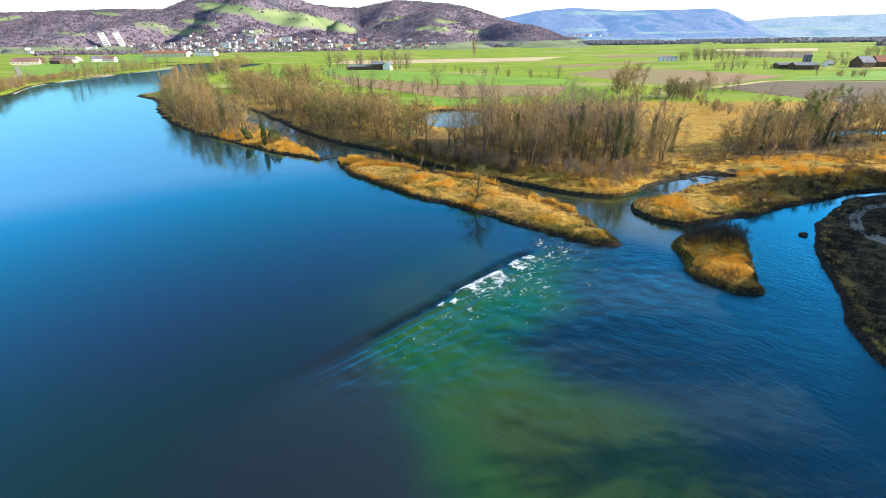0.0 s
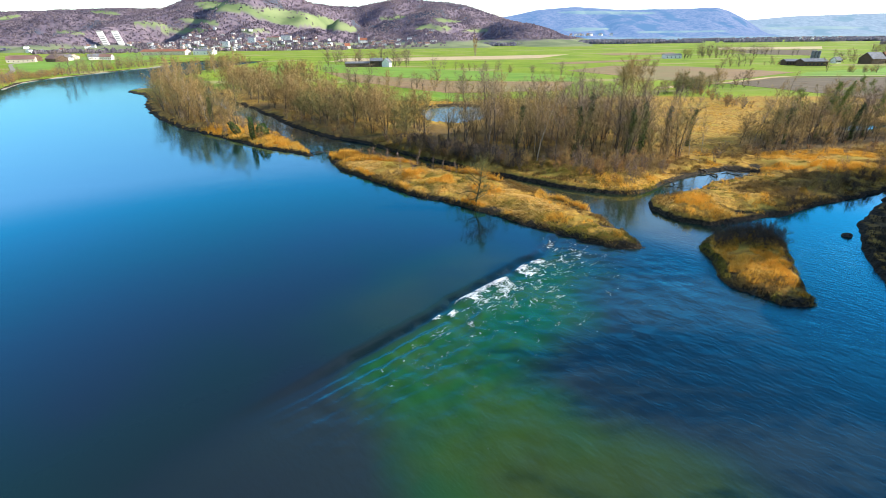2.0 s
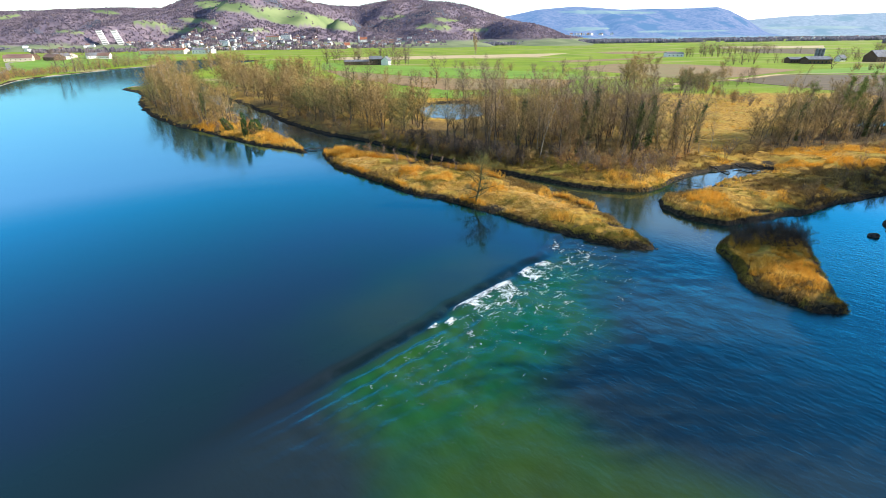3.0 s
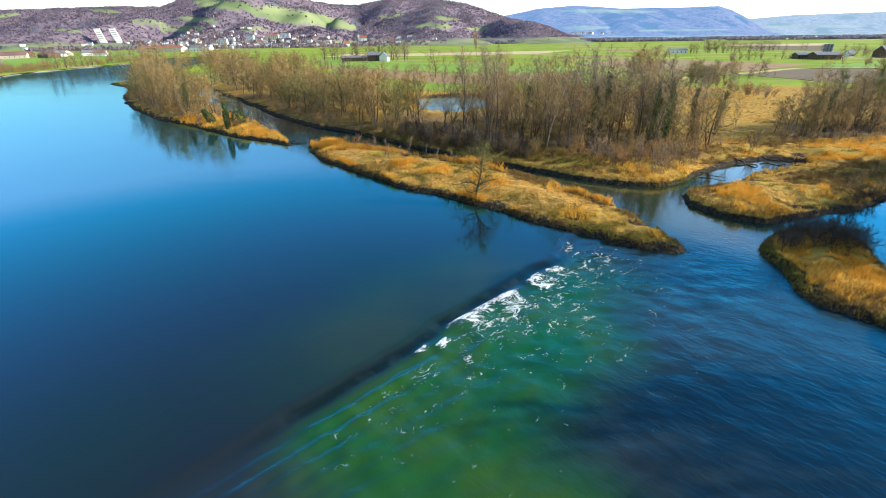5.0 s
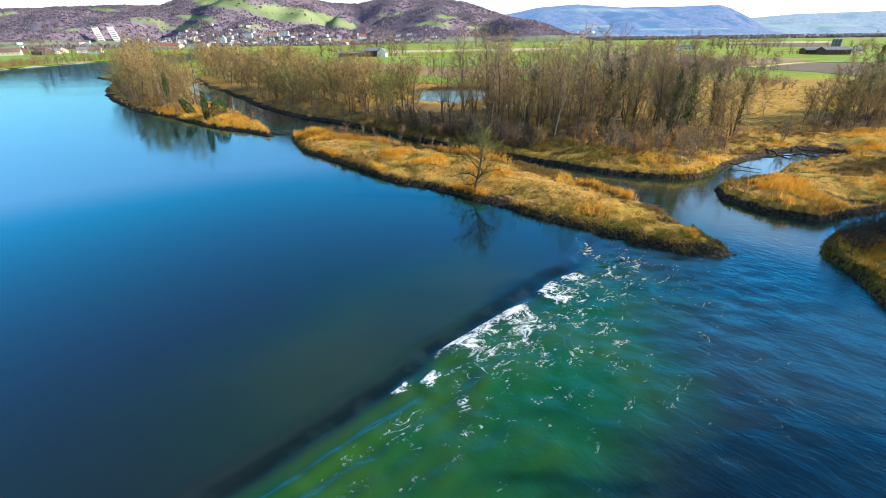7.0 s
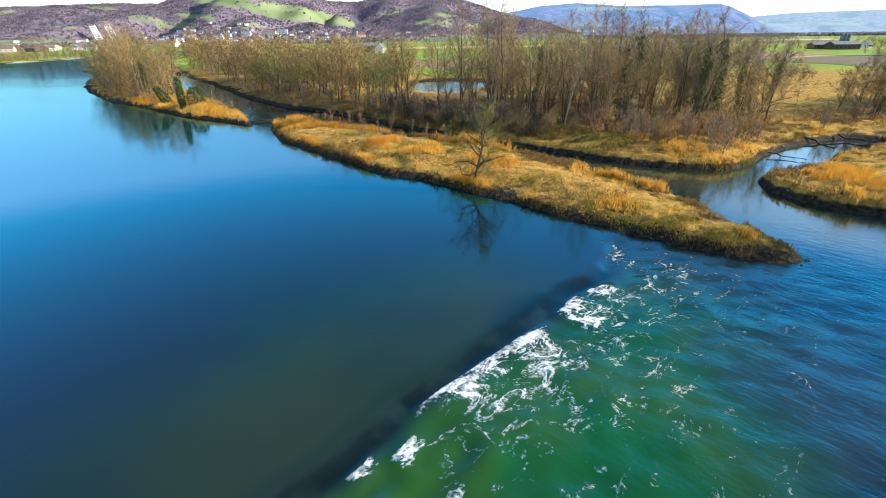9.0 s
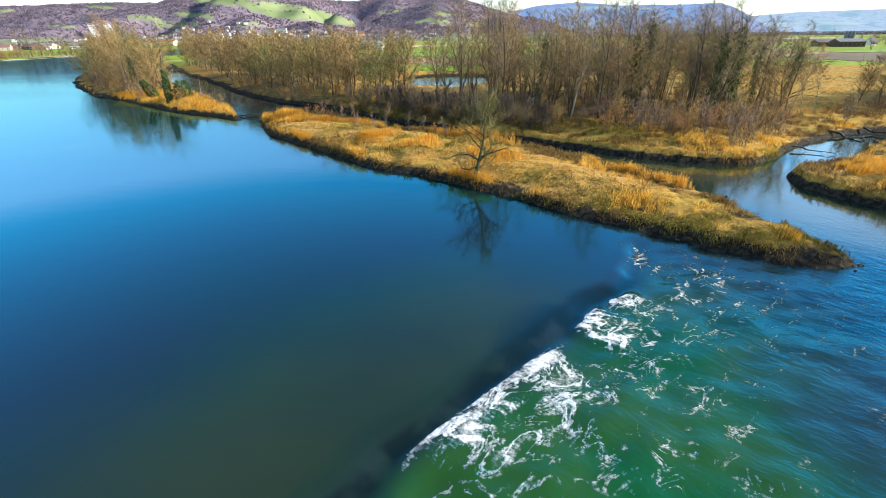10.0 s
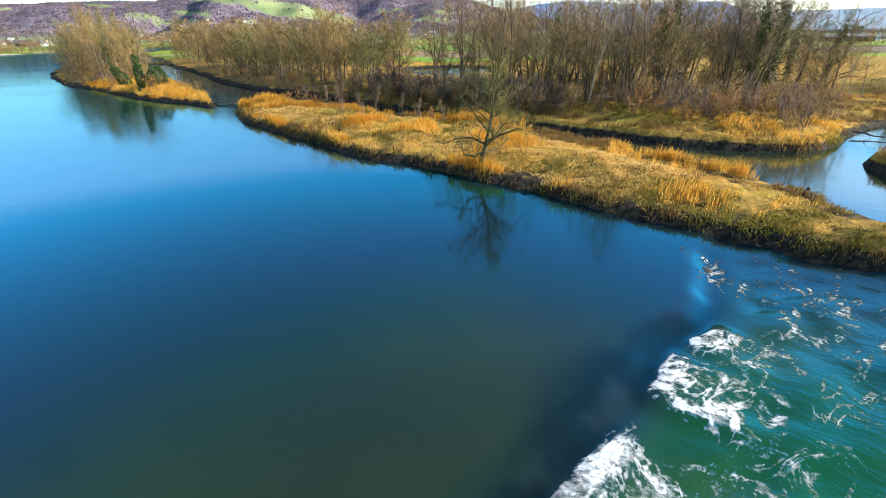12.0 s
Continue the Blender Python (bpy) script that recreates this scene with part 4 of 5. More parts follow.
# upper island
wood_of(MIDDLE + [TALL[2]], [(-66, 158), (-100, 188), (-130, 226), (-150, 260), (-165, 285), (-150, 290), (-120, 250), (-96, 214), (-72, 180)], 4.6, 46, 5, 0.9, 1.4)
wood_of([DEAD, TALL[5], POPLAR], [(-80, 172), (-104, 200), (-132, 236), (-156, 276), (-146, 280), (-116, 236), (-88, 192)], 5.0, 22, 24, 0.7, 1.1)
wood_of(SHRUB[1:], [(-58, 150), (-92, 180), (-128, 226), (-150, 262), (-140, 266), (-108, 222), (-74, 178)], 3.0, 50, 25, 0.9, 1.5)
for x, y, s in ((-118, 222, 1.1), (-124, 232, 1.2), (-110, 226, 1.0), (-140, 268, 1.2), (-146, 282, 1.1), (-128, 240, 1.1), (-205, 455, 1.3), (-212, 470, 1.2), (-198, 480, 1.3)):
    plant(POPLAR, x, y, s, r.uniform(0, 6))
# right-hand wood by the meadow
wood_of([TALL[0], TALL[2], TALL[1], TALL[5]], [(80, 120), (100, 126), (120, 134), (128, 146), (110, 148), (90, 140), (78, 130)], 4.0, 26, 6, 0.65, 1.05)
# unseen trees beyond the right bank, added so their shade lies over water and islands
wood_of(MIDDLE, [(58, 24), (70, 23.5), (76, 26), (64, 27.5)], 2.6, 8, 7, 1.2, 1.6)
wood_of(MIDDLE, [(58, 35), (66, 33.5), (84, 38), (82, 47), (66, 46)], 3.6, 22, 47, 1.1, 1.6)
wood_of(MIDDLE, [(80, 66), (92, 62), (106, 74), (97, 82), (86, 74)], 3.2, 20, 8, 1.2, 1.6)
wood_of(MIDDLE, [(93, 81), (104, 78), (112, 86), (110, 92), (98, 90)], 2.8, 20, 49, 1.2, 1.6)
wood_of(MIDDLE, [(118, 93), (142, 94), (152, 104), (130, 104), (122, 99)], 2.8, 30, 48, 1.2, 1.6)
wood_of([TALL[3]], [(84, 124), (104, 130), (122, 140), (110, 145), (90, 136)], 7, 5, 18, 0.6, 0.85)
wood_of([PINE], [(88, 126), (112, 134), (126, 144), (112, 147), (90, 138)], 7, 6, 28, 0.75, 1.0)
wood_of([PINE] + MIDDLE, [(132, 172), (156, 174), (166, 188), (142, 190)], 5, 10, 29, 0.8, 1.2)
# shrubs on the far side of the channel
wood_of(SHRUB, [(-20, 140), (-8, 127), (1, 119), (9, 112), (26, 100), (36, 94), (50, 106), (44, 110), (30, 108), (12, 116), (0, 126), (-14, 142)], 1.6, 90, 9, 0.7, 1.3)
wood_of(SHRUB, [(-60, 186), (-35, 154), (-20, 140), (-12, 146), (-34, 166), (-56, 194)], 2.4, 34, 10, 0.7, 1.2)
wood_of(SHRUB, [(-40, 134), (-60, 148), (-92, 176), (-130, 224), (-120, 226), (-88, 186), (-58, 160), (-42, 144)], 2.4, 70, 11, 0.6, 1.2)
# three unseen tall trees on the right, added to shade the island's tip
for x, y, s in ((82, 70, 1.5), (85, 69, 1.6), (88, 73, 1.5)):
    plant(TALL[0], x, y, s, r.uniform(0, 6))
# dense purple brush beside the channel, rusty bushes under the grove
wood_of([SHRUB[0], DARK_SHRUB], [(-14, 137), (-6, 127), (2, 119), (10, 111), (16, 107), (18, 112), (8, 120), (-4, 134)], 1.25, 80, 12, 0.8, 1.25)
wood_of(SHRUB, [(14, 112), (30, 100), (38, 98), (52, 110), (58, 122), (40, 120), (22, 118)], 2.2, 60, 13, 0.7, 1.3)
wood_of(SHRUB[1:], [(0, 132), (20, 124), (50, 122), (62, 140), (52, 158), (20, 156), (0, 146)], 3.0, 60, 21, 0.8, 1.4)
# brown bushes round the right-hand meadow, trees added beyond it to cast shade
wood_of(SHRUB, [(58, 112), (78, 116), (100, 116), (128, 124), (128, 131), (90, 123), (62, 121)], 3.0, 40, 26, 0.6, 1.1)
wood_of([TALL[1], TALL[2]], [(126, 132), (150, 130), (154, 156), (134, 150)], 4.5, 14, 27, 0.8, 1.1)
# hedges and scattered trees on the plain
for a, b, n, kinds, low in (((-3, 455), (88, 370), 22, FAR, 0.5), ((-110, 440), (-60, 345), 10, FAR, 0.6), ((-60, 300), (20, 262), 12, FAR + MIDDLE, 0.6), ((-50, 292), (-44, 294), 2, FAR, 1.1), ((-16, 288), (-10, 292), 2, FAR, 1.2), ((258, 455), (262, 458), 1, FAR, 1.2), ((84, 232), (170, 292), 26, FAR + MIDDLE, 0.5), ((92, 262), (112, 300), 8, MIDDLE, 1.2), ((330, 690), (440, 700), 22, FAR, 1.0), ((-130, 560), (-30, 536), 22, FAR, 1.5), ((-52, 520), (-40, 505), 4, FAR, 0.8), ((-125, 385), (-92, 340), 14, MIDDLE, 1.1), ((-300, 336), (-334, 394), 26, FAR + [MIDDLE[0]], 0.5), ((-336, 396), (-350, 476), 22, FAR, 0.5), ((-350, 476), (-358, 620), 30, FAR + [MIDDLE[0]], 0.5), ((-272, 270), (-308, 345), 22, MIDDLE, 0.7), ((228, 440), (292, 470), 6, FAR, 0.8), ((380, 505), (480, 525), 16, FAR, 0.7), ((140, 175), (190, 180), 12, FAR, 0.5), ((-205, 400), (-262, 690), 40, MIDDLE, 0.9), ((-262, 690), (-380, 780), 20, MIDDLE, 1.0), ((-298, 336), (-332, 396), 22, SHRUB, 1.2), ((-332, 396), (-348, 520), 24, SHRUB, 1.2), ((44, 830), (50, 832), 3, [POPLAR], 1.4), ((420, 470), (470, 455), 9, FAR, 0.5), ((285, 373), (308, 369), 12, SHRUB, 1.2), ((278, 380), (279, 381), 1, FAR, 1.0), ((306, 364), (307, 365), 1, FAR, 1.0), ((247, 448), (252, 450), 2, FAR, 0.7), ((270, 470), (278, 469), 3, FAR, 0.4), ((286, 638), (340, 625), 13, FAR, 1.3), ((410, 762), (424, 758), 3, FAR, 1.2), ((298, 474), (315, 480), 8, SHRUB, 0.9), ((124, 252), (116, 192), 34, SHRUB, 1.0), ((112, 256), (124, 246), 8, MIDDLE, 0.7), ((142, 172), (150, 150), 16, SHRUB, 0.9), ((372, 496), (388, 490), 5, FAR, 0.7), ((590, 735), (640, 742), 10, FAR, 1.3), ((380, 700), (520, 640), 12, FAR, 0.8)):
    for k in range(n):
        u = (k + r.rand()) / n
        x, y = a[0] + (b[0] - a[0]) * u + r.normal(0, 3), a[1] + (b[1] - a[1]) * u + r.normal(0, 3)
        if level(x, y) > 0.5:
            plant(kinds[r.randint(len(kinds))], x, y, r.uniform(low, low + 0.5), r.uniform(0, 6))
# orange brush along the far bank
wood_of(SHRUB[1:], [(-276, 285), (-290, 322), (-326, 385), (-338, 425), (-342, 470), (-358, 470), (-352, 420), (-340, 380), (-306, 318), (-290, 282)], 4.0, 80, 22, 1.4, 2.4)
wood_of(FAR + SHRUB[1:], [(-342, 470), (-350, 560), (-346, 640), (-362, 640), (-364, 560), (-358, 470)], 6.0, 40, 23, 1.2, 2.0)
# dark bushes on the back of the small island
wood_of([DARK_SHRUB], [(38, 65.5), (46.5, 64), (49.5, 70), (48.5, 73), (44, 72.5), (38.5, 70)], 1.05, 44, 14, 0.6, 0.9)
# brush round the right-hand wood and on the peninsula
wood_of(MIDDLE, [(78, 118), (100, 124), (124, 133), (132, 148), (112, 152), (90, 144), (74, 130)], 4, 24, 15, 0.5, 0.9)
wood_of(SHRUB, [(72, 92), (88, 97), (100, 104), (92, 108), (74, 100)], 2.4, 22, 16, 0.5, 0.9)
wood_of([DARK_SHRUB, SHRUB[2]], [(58, 81), (66, 85), (82, 93), (92, 98), (84, 98), (66, 92), (58, 86)], 1.9, 34, 50, 0.5, 0.9)
wood_of(FAR, [(86, 228), (110, 250), (170, 286), (176, 278), (120, 236), (96, 218)], 5, 18, 17, 0.35, 0.6)

# ---- reeds and dry grass ----
def tufts(name, label, places, mat, tall, blades=7, width=0.05, splay=0.35, seed=0):
    """Tussocks of bent blades joined into one mesh; tall gives each one's height."""
    r = np.random.RandomState(seed)
    n = len(places)
    x, y = np.repeat(places[:, 0], blades), np.repeat(places[:, 1], blades)
    tall = np.repeat(tall, blades) * r.uniform(0.55, 1.15, n * blades)
    x, y = x + r.normal(0, 0.16, n * blades), y + r.normal(0, 0.16, n * blades)
    z = level(x, y) - 0.05
    turn, lean = r.uniform(0, 6.283, n * blades), np.abs(r.normal(0, splay, n * blades))
    lx, ly = np.cos(turn) * lean + 0.10, np.sin(turn) * lean - 0.04
    wx_, wy_ = -np.sin(turn) * width, np.cos(turn) * width
    foot = np.stack([x, y, z], 1)
    side = np.stack([wx_, wy_, 0 * x], 1)
    mid = foot + np.stack([lx * tall * 0.35, ly * tall * 0.35, tall * 0.6], 1)
    tip = foot + np.stack([lx * tall, ly * tall, tall * (1 - 0.3 * lean)], 1)
    co = np.stack([foot - side * 0.7, foot + side * 0.7, mid + side, mid - side, tip], 1).reshape(-1, 3)
    tri = np.array([(0, 1, 2), (0, 2, 3), (3, 2, 4)])
    faces = (tri[None] + 5 * np.arange(n * blades)[:, None, None]).reshape(-1, 3)
    return tagged(mesh_part(name, co, faces, mat), label, "grass", kind="stuff")


def strewn(loop, count, seed, inland=0.3):
    """Places inside a loop on dry land."""
    g = np.random.RandomState(seed)
    loop = np.array(loop, float)
    lo, hi = loop.min(0) - 1, loop.max(0) + 1
    share = 0.5 * abs(np.sum(loop[:, 0] * np.roll(loop[:, 1], -1) - loop[:, 1] * np.roll(loop[:, 0], -1))) / np.prod(hi - lo)
    p = lo + (hi - lo) * g.rand(int(count / max(share, 0.05)), 2)
    p = p[inside_depth(loop, p[:, 0], p[:, 1]) > -1]
    p = p[billow(p[:, 0] + 3, p[:, 1], 1.7, 2) + g.normal(0, 0.07, len(p)) > 0.42]
    return p[shore(p[:, 0], p[:, 1]) > inland]


def sorted_grass(places, seed, reedy=0.5, green=0.4, brown=0.0, tall=1.0):
    """Shares the places out between reed, straw, green grass and brown sedge, in patches."""
    g = np.random.RandomState(seed)
    x, y = places[:, 0], places[:, 1]
    a, b = billow(x, y, 7, 3), billow(x + 200, y, 9, 3)
    jitter = g.normal(0, 0.085, len(x))
    is_brown = b + jitter + brown > 0.68
    is_reed = ~is_brown & (a + jitter + reedy > 1.0)
    is_green = ~is_brown & ~is_reed & (b - jitter < green)
    straw = ~is_brown & ~is_reed & ~is_green
    for mask, name, label, mat, h, n in ((is_brown, "brown_sedge", "low brown withered sedge", BROWN_REED, 0.7, 7), (is_reed, "reed_bed", "dense golden-orange dry reeds", REED, 0.85, 10), (is_green, "green_grass", "low olive-green tussock grass", GREEN_GRASS, 0.34, 6), (straw, "dry_grass", "flattened pale straw-coloured grass", STRAW, 0.26, 8)):
        if mask.sum() > 5:
            tufts(name, label, places[mask], mat, h * tall * (0.25 + 0.5 * a[mask] + 0.9 * billow(x + 3, y, 1.7, 2)[mask]), n, 0.017 if h > 0.8 else 0.026, 0.5 if h > 0.8 else 1.1, seed + len(name))


isle = strewn(ISLAND, 19000, 1, 0.5)
tip = isle[:, 1] < 80
left_end = isle[:, 1] > 116
rim = (shore(isle[:, 0], isle[:, 1]) < 1.6)
sorted_grass(isle[tip & ~rim], 101, 0.2, 0.42, 0.16, 0.7)
sorted_grass(isle[~tip & ~left_end & ~rim], 102, 0.26, 0.32, -0.02, 0.95)
sorted_grass(isle[left_end & ~rim], 103, 0.62, 0.36, -0.1, 1.15)
sorted_grass(isle[rim & tip], 104, 0.14, 0.46, 0.22, 0.75)
sorted_grass(isle[rim & ~tip], 105, 0.56, 0.30, 0.1, 1.15)
sorted_grass(strewn(SMALL, 4200, 2, 1.0), 110, 0.72, 0.36, -0.02, 0.75)
upper_tip = strewn(smooth_loop([(-33, 126), (-45, 134), (-62, 147), (-80, 162), (-76, 172), (-60, 164), (-46, 146)]), 3200, 3, 0.4)
sorted_grass(upper_tip, 120, 0.66, 0.30, -0.05, 1.2)
sorted_grass(strewn(smooth_loop([(-80, 162), (-132, 222), (-172, 286), (-150, 290), (-110, 226), (-78, 174)]), 1000, 4, 0.4), 125, 0.5, 0.4, 0.15, 1.3)
sorted_grass(strewn(smooth_loop([(38, 77), (48, 76), (64, 84), (84, 94), (100, 100), (100, 110), (76, 110), (60, 104), (46, 92), (38, 86)]), 9500, 5, 0.4), 130, 0.48, 0.36, 0.2, 0.9)
sorted_grass(strewn(smooth_loop([(28, 97), (37, 92), (46, 100), (58, 110), (76, 114), (100, 112), (130, 120), (130, 130), (90, 122), (60, 116), (44, 108), (30, 104)]), 7000, 6, 0.4), 135, 0.50, 0.34, 0.12, 0.72)
sorted_grass(strewn(smooth_loop([(-20, 139), (-8, 126), (9, 111), (28, 97), (32, 103), (12, 116), (-4, 130), (-16, 144)]), 3000, 7, 0.4), 140, 0.24, 0.58, 0.18, 1.0)
sorted_grass(strewn(smooth_loop([(60, 118), (84, 124), (74, 134), (92, 150), (130, 165), (120, 210), (96, 214), (66, 150)]), 2800, 8, 0.4), 145, 0.35, 0.45, 0.0, 0.8)
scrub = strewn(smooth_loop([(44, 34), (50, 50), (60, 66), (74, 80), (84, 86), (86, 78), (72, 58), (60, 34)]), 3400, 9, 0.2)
tufts("bank_scrub", "brambles and dead leaves on the bank, shade put into their dark colour", scrub, SHADED_SCRUB, 0.2 + 0.7 * billow(scrub[:, 0], scrub[:, 1], 4, 3), 7, 0.03, 0.9, 150)
sorted_grass(strewn(smooth_loop([(-20, 232), (0, 240), (24, 228), (24, 176), (6, 166), (-8, 172), (-16, 200)]), 1800, 10, 0.3), 155, 0.5, 0.35, 0.05, 1.2)

# tall orange reeds along the back of the island
for cx, cy, rx, ry, n, tall, seed in ((8.5, 104.6, 5.2, 1.5, 420, 1.9, 61), (21.4, 87.6, 1.1, 0.9, 50, 1.3, 62), (24.0, 82.3, 0.9, 0.8, 45, 1.2, 63), (-24, 124, 3.2, 2.2, 300, 1.6, 64)):
    g = np.random.RandomState(seed)
    q = g.normal(0, 0.5, (n, 2)) * [rx, ry]
    turn = -0.55
    q = np.stack([cx + q[:, 0] * math.cos(turn) - q[:, 1] * math.sin(turn), cy + q[:, 0] * math.sin(turn) + q[:, 1] * math.cos(turn)], 1)
    q = q[shore(q[:, 0], q[:, 1]) > 0.3]
    tufts("reed_bed", "tall orange dry reeds in a thick stand", q, REED, np.full(len(q), tall) * g.uniform(0.6, 1.1, len(q)), 9, 0.018, 0.3, seed)

# long grass hanging over the cut banks
for loop, count, seed in ((ISLAND, 15000, 31), (SMALL, 6000, 32), (smooth_loop([(-20, 139), (-8, 126), (9, 111), (28, 97), (37, 92), (46, 100), (32, 103), (12, 116), (-4, 130), (-16, 144)]), 9000, 33)):
    verge = strewn(loop, count, seed, 0.0)
    verge = verge[shore(verge[:, 0], verge[:, 1]) < 0.75]
    pick = billow(verge[:, 0], verge[:, 1], 5, 3) > 0.44
    for mask, mat, name, label in ((pick, BROWN_REED, "brown_verge_grass", "withered grass hanging over the bank"), (~pick, GREEN_GRASS, "green_verge_grass", "olive grass hanging over the bank")):
        tufts(name, label, verge[mask], mat, np.full(mask.sum(), 0.42), 6, 0.02, 0.8, seed)

# ---- single trees and growth on the islands ----
lone = bare_tree("island_tree", "lone bare mossy tree on the grassy island", "tree", 74, 7.8, 0.26, 0.16, 22, 4.4, 0.45, 5, 5, MOSS_BARK, MOSS_TWIG, lean=(0.06, 0), thick=0.95, crook=2.9)
plant(lone, 5.4, 85.2, 1.0, 0.6)
SAPLING = bare_tree("birch_sapling", "thin pale bare sapling in dry grass", "sapling", 72, 4.0, 0.024, 0.10, 30, 1.2, 1.5, 3, 2, PINK_TWIG, PINK_TWIG, thick=0.36, crook=1.5)
for x, y, s in ((-9.9, 109.1, 1.0), (-6.9, 105.9, 0.85), (-6.2, 112.5, 1.05), (-2.7, 109.5, 0.8), (-13.5, 117.0, 0.9), (-0.5, 107.5, 0.7), (2.5, 105.5, 0.75), (-17, 119.5, 0.8)):
    plant(SAPLING, x, y, s, r.uniform(0, 6))
for x, y, s in ((-15, 117, 1.0), (-18, 121, 1.1), (-11, 112, 0.8), (-21, 124, 0.9), (1, 106, 0.7)):
    plant(SHRUB[1], x, y, s, r.uniform(0, 6))


def ivy_column(name, label, seed, tall, wide, count):
    """An ivy-covered stump: a pole under a coat of leaves."""
    thing = tagged(new(name), label, "shrub")
    co, faces = tubes([(Vector((0, 0, -0.3)), wide * 0.3, Vector((0.1, 0, tall * 0.9)), wide * 0.12)], 8)
    mesh_part("trunk", co, faces, BARK, thing, smooth=True)
    g = np.random.RandomState(seed)
    u = g.rand(count)
    h = u * tall
    swell = wide * (0.55 + 0.5 * np.sin(np.pi * np.clip(u * 0.9 + 0.15, 0, 1)) + 0.25 * (billow(h * 3, u * 40, 2.0, 2) - 0.5))
    t = g.rand(count) * 6.283
    rad = swell * np.sqrt(0.55 + 0.45 * g.rand(count))
    c = np.stack([rad * np.cos(t), rad * np.sin(t), h], 1)
    co = (c[:, None] + g.normal(0, 0.13, (count, 3, 3))).reshape(-1, 3)
    mesh_part("leaves", co, np.arange(3 * count).reshape(-1, 3), IVY, thing)
    return thing


plant(ivy_column("ivy_column", "tall dark column of ivy on a dead trunk", 81, 6.6, 0.75, 1500), -57.0, 147.0)
plant(ivy_column("ivy_bush", "round dark green ivy bush", 82, 3.9, 1.9, 1700), -54.5, 148.5)
plant(ivy_column("leaning_ivy", "slanting stump clad in dark green ivy", 83, 4.6, 1.1, 1200), -64.0, 154.5).rotation_euler = (0, -0.55, 0.4)
plant(ivy_column("ivy_pillar", "dark column of ivy on a standing trunk", 84, 8.5, 0.7, 1200), -83, 178)
plant(ivy_column("ivy_clump", "low dark green ivy clump by the channel", 85, 1.6, 1.3, 600), -42.5, 151)
snag = bare_tree("dead_snag", "bare white broken snag", "tree", 86, 5.2, 0.11, 0.9, 1, 0.6, 1.0, 0, 0, PALE_BARK, PALE_BARK)
plant(snag, -51.0, 149.5)
for x, y, s in ((-84, 176, 0.9), (-95, 190, 1.0), (-90, 186, 0.8), (-104, 206, 1.0), (-112, 214, 0.9)):
    plant(DEAD, x, y, s, r.uniform(0, 6))
# leaning bare trees over the inlet and ivy trees in the grove
for x, y, s in ((41, 113, 0.95), (44.5, 114.5, 1.05), (30, 116, 0.95), (34, 124, 1.1), (18, 126, 0.9)):
    plant(TALL[3], x, y, s, r.uniform(0, 6))
for x, y, s in ((57.4, 116.3, 0.62), (54, 114, 0.6), (51, 113, 0.5), (62, 120, 0.6)):
    plant(TALL[5], x, y, s, r.uniform(0, 6), tall=1.15)


# ---- driftwood, stump and stones ----
def branch(name, label, a, b, thick, seed, mat, prongs=4):
    """A fallen branch between two points, with side prongs."""
    g = np.random.RandomState(seed)
    a, b = Vector(a), Vector(b)
    wood, last, n = [], a, 5
    for k in range(n):
        nxt = a.lerp(b, (k + 1) / n) + Vector(g.normal(0, 0.16, 3)) * (b - a).length * 0.2
        wood.append((last, thick * (1 - 0.16 * k), nxt, thick * (1 - 0.16 * (k + 1))))
        last = nxt
    log = tagged(new(name), label, "branch")
    co, faces = tubes(wood, 6)
    mesh_part("stem", co, faces, mat, log, smooth=True)
    for k in range(prongs):
        s = wood[1 + k % 4]
        way = (bent(g, (b - a).normalized(), 0.6) + Vector((0, 0, 0.15))).normalized()
        co, faces = tubes([(s[0], thick * 0.4, s[0] + way * (b - a).length * g.uniform(0.15, 0.4), thick * 0.1)], 4)
        mesh_part("twig", co, faces, mat, log)
    return log


branch("fallen_branch", "dark wet branch lying in the inlet", (56.0, 108.0, 0.7), (59.2, 102.8, -0.05), 0.16, 1, WET_WOOD, 6)
branch("fallen_branch", "dark wet branch lying in the inlet", (62.0, 109.5, 0.8), (65.0, 104.5, 0.4), 0.15, 2, WET_WOOD, 6)
branch("fallen_branch", "dark wet branch lying in the inlet", (45.2, 99.2, 0.5), (48.4, 96.0, 0.1), 0.1, 3, WET_WOOD, 5)
branch("pale_driftwood", "pale bleached branch on the bank", (47.2, 109.4, 1.5), (49.2, 107.6, 1.9), 0.09, 4, PALE_BARK, 3)
branch("pale_driftwood", "pale bleached branch on the bank", (56.4, 113.4, 1.5), (59.4, 111.6, 1.6), 0.08, 5, PALE_BARK, 2)
branch("driftwood", "dark driftwood caught between the islands", (-36.8, 131.2, 0.1), (-31.2, 131.6, 0.3), 0.16, 6, WET_WOOD, 5)
branch("driftwood", "dark driftwood caught between the islands", (-34.5, 130.4, 0.15), (-30.6, 132.6, 0.2), 0.12, 7, WET_WOOD, 4)
branch("stump", "dark upright stump at the island edge", (25.3, 77.4, level(25.3, 77.4) - 0.2), (25.6, 77.6, level(25.3, 77.4) + 0.55), 0.26, 8, WET_WOOD, 0)


def boulder(seed, size):
    bm = bmesh.new()
    bmesh.ops.create_icosphere(bm, subdivisions=2, radius=size)
    g = np.random.RandomState(seed)
    off = g.rand(3) * 50
    for v in bm.verts:
        v.co *= 0.75 + 0.5 * noise.noise(Vector(v.co) / size * 0.9 + Vector(off))
        v.co.z *= 0.65
    for f in bm.faces:
        f.smooth = True
    return bm


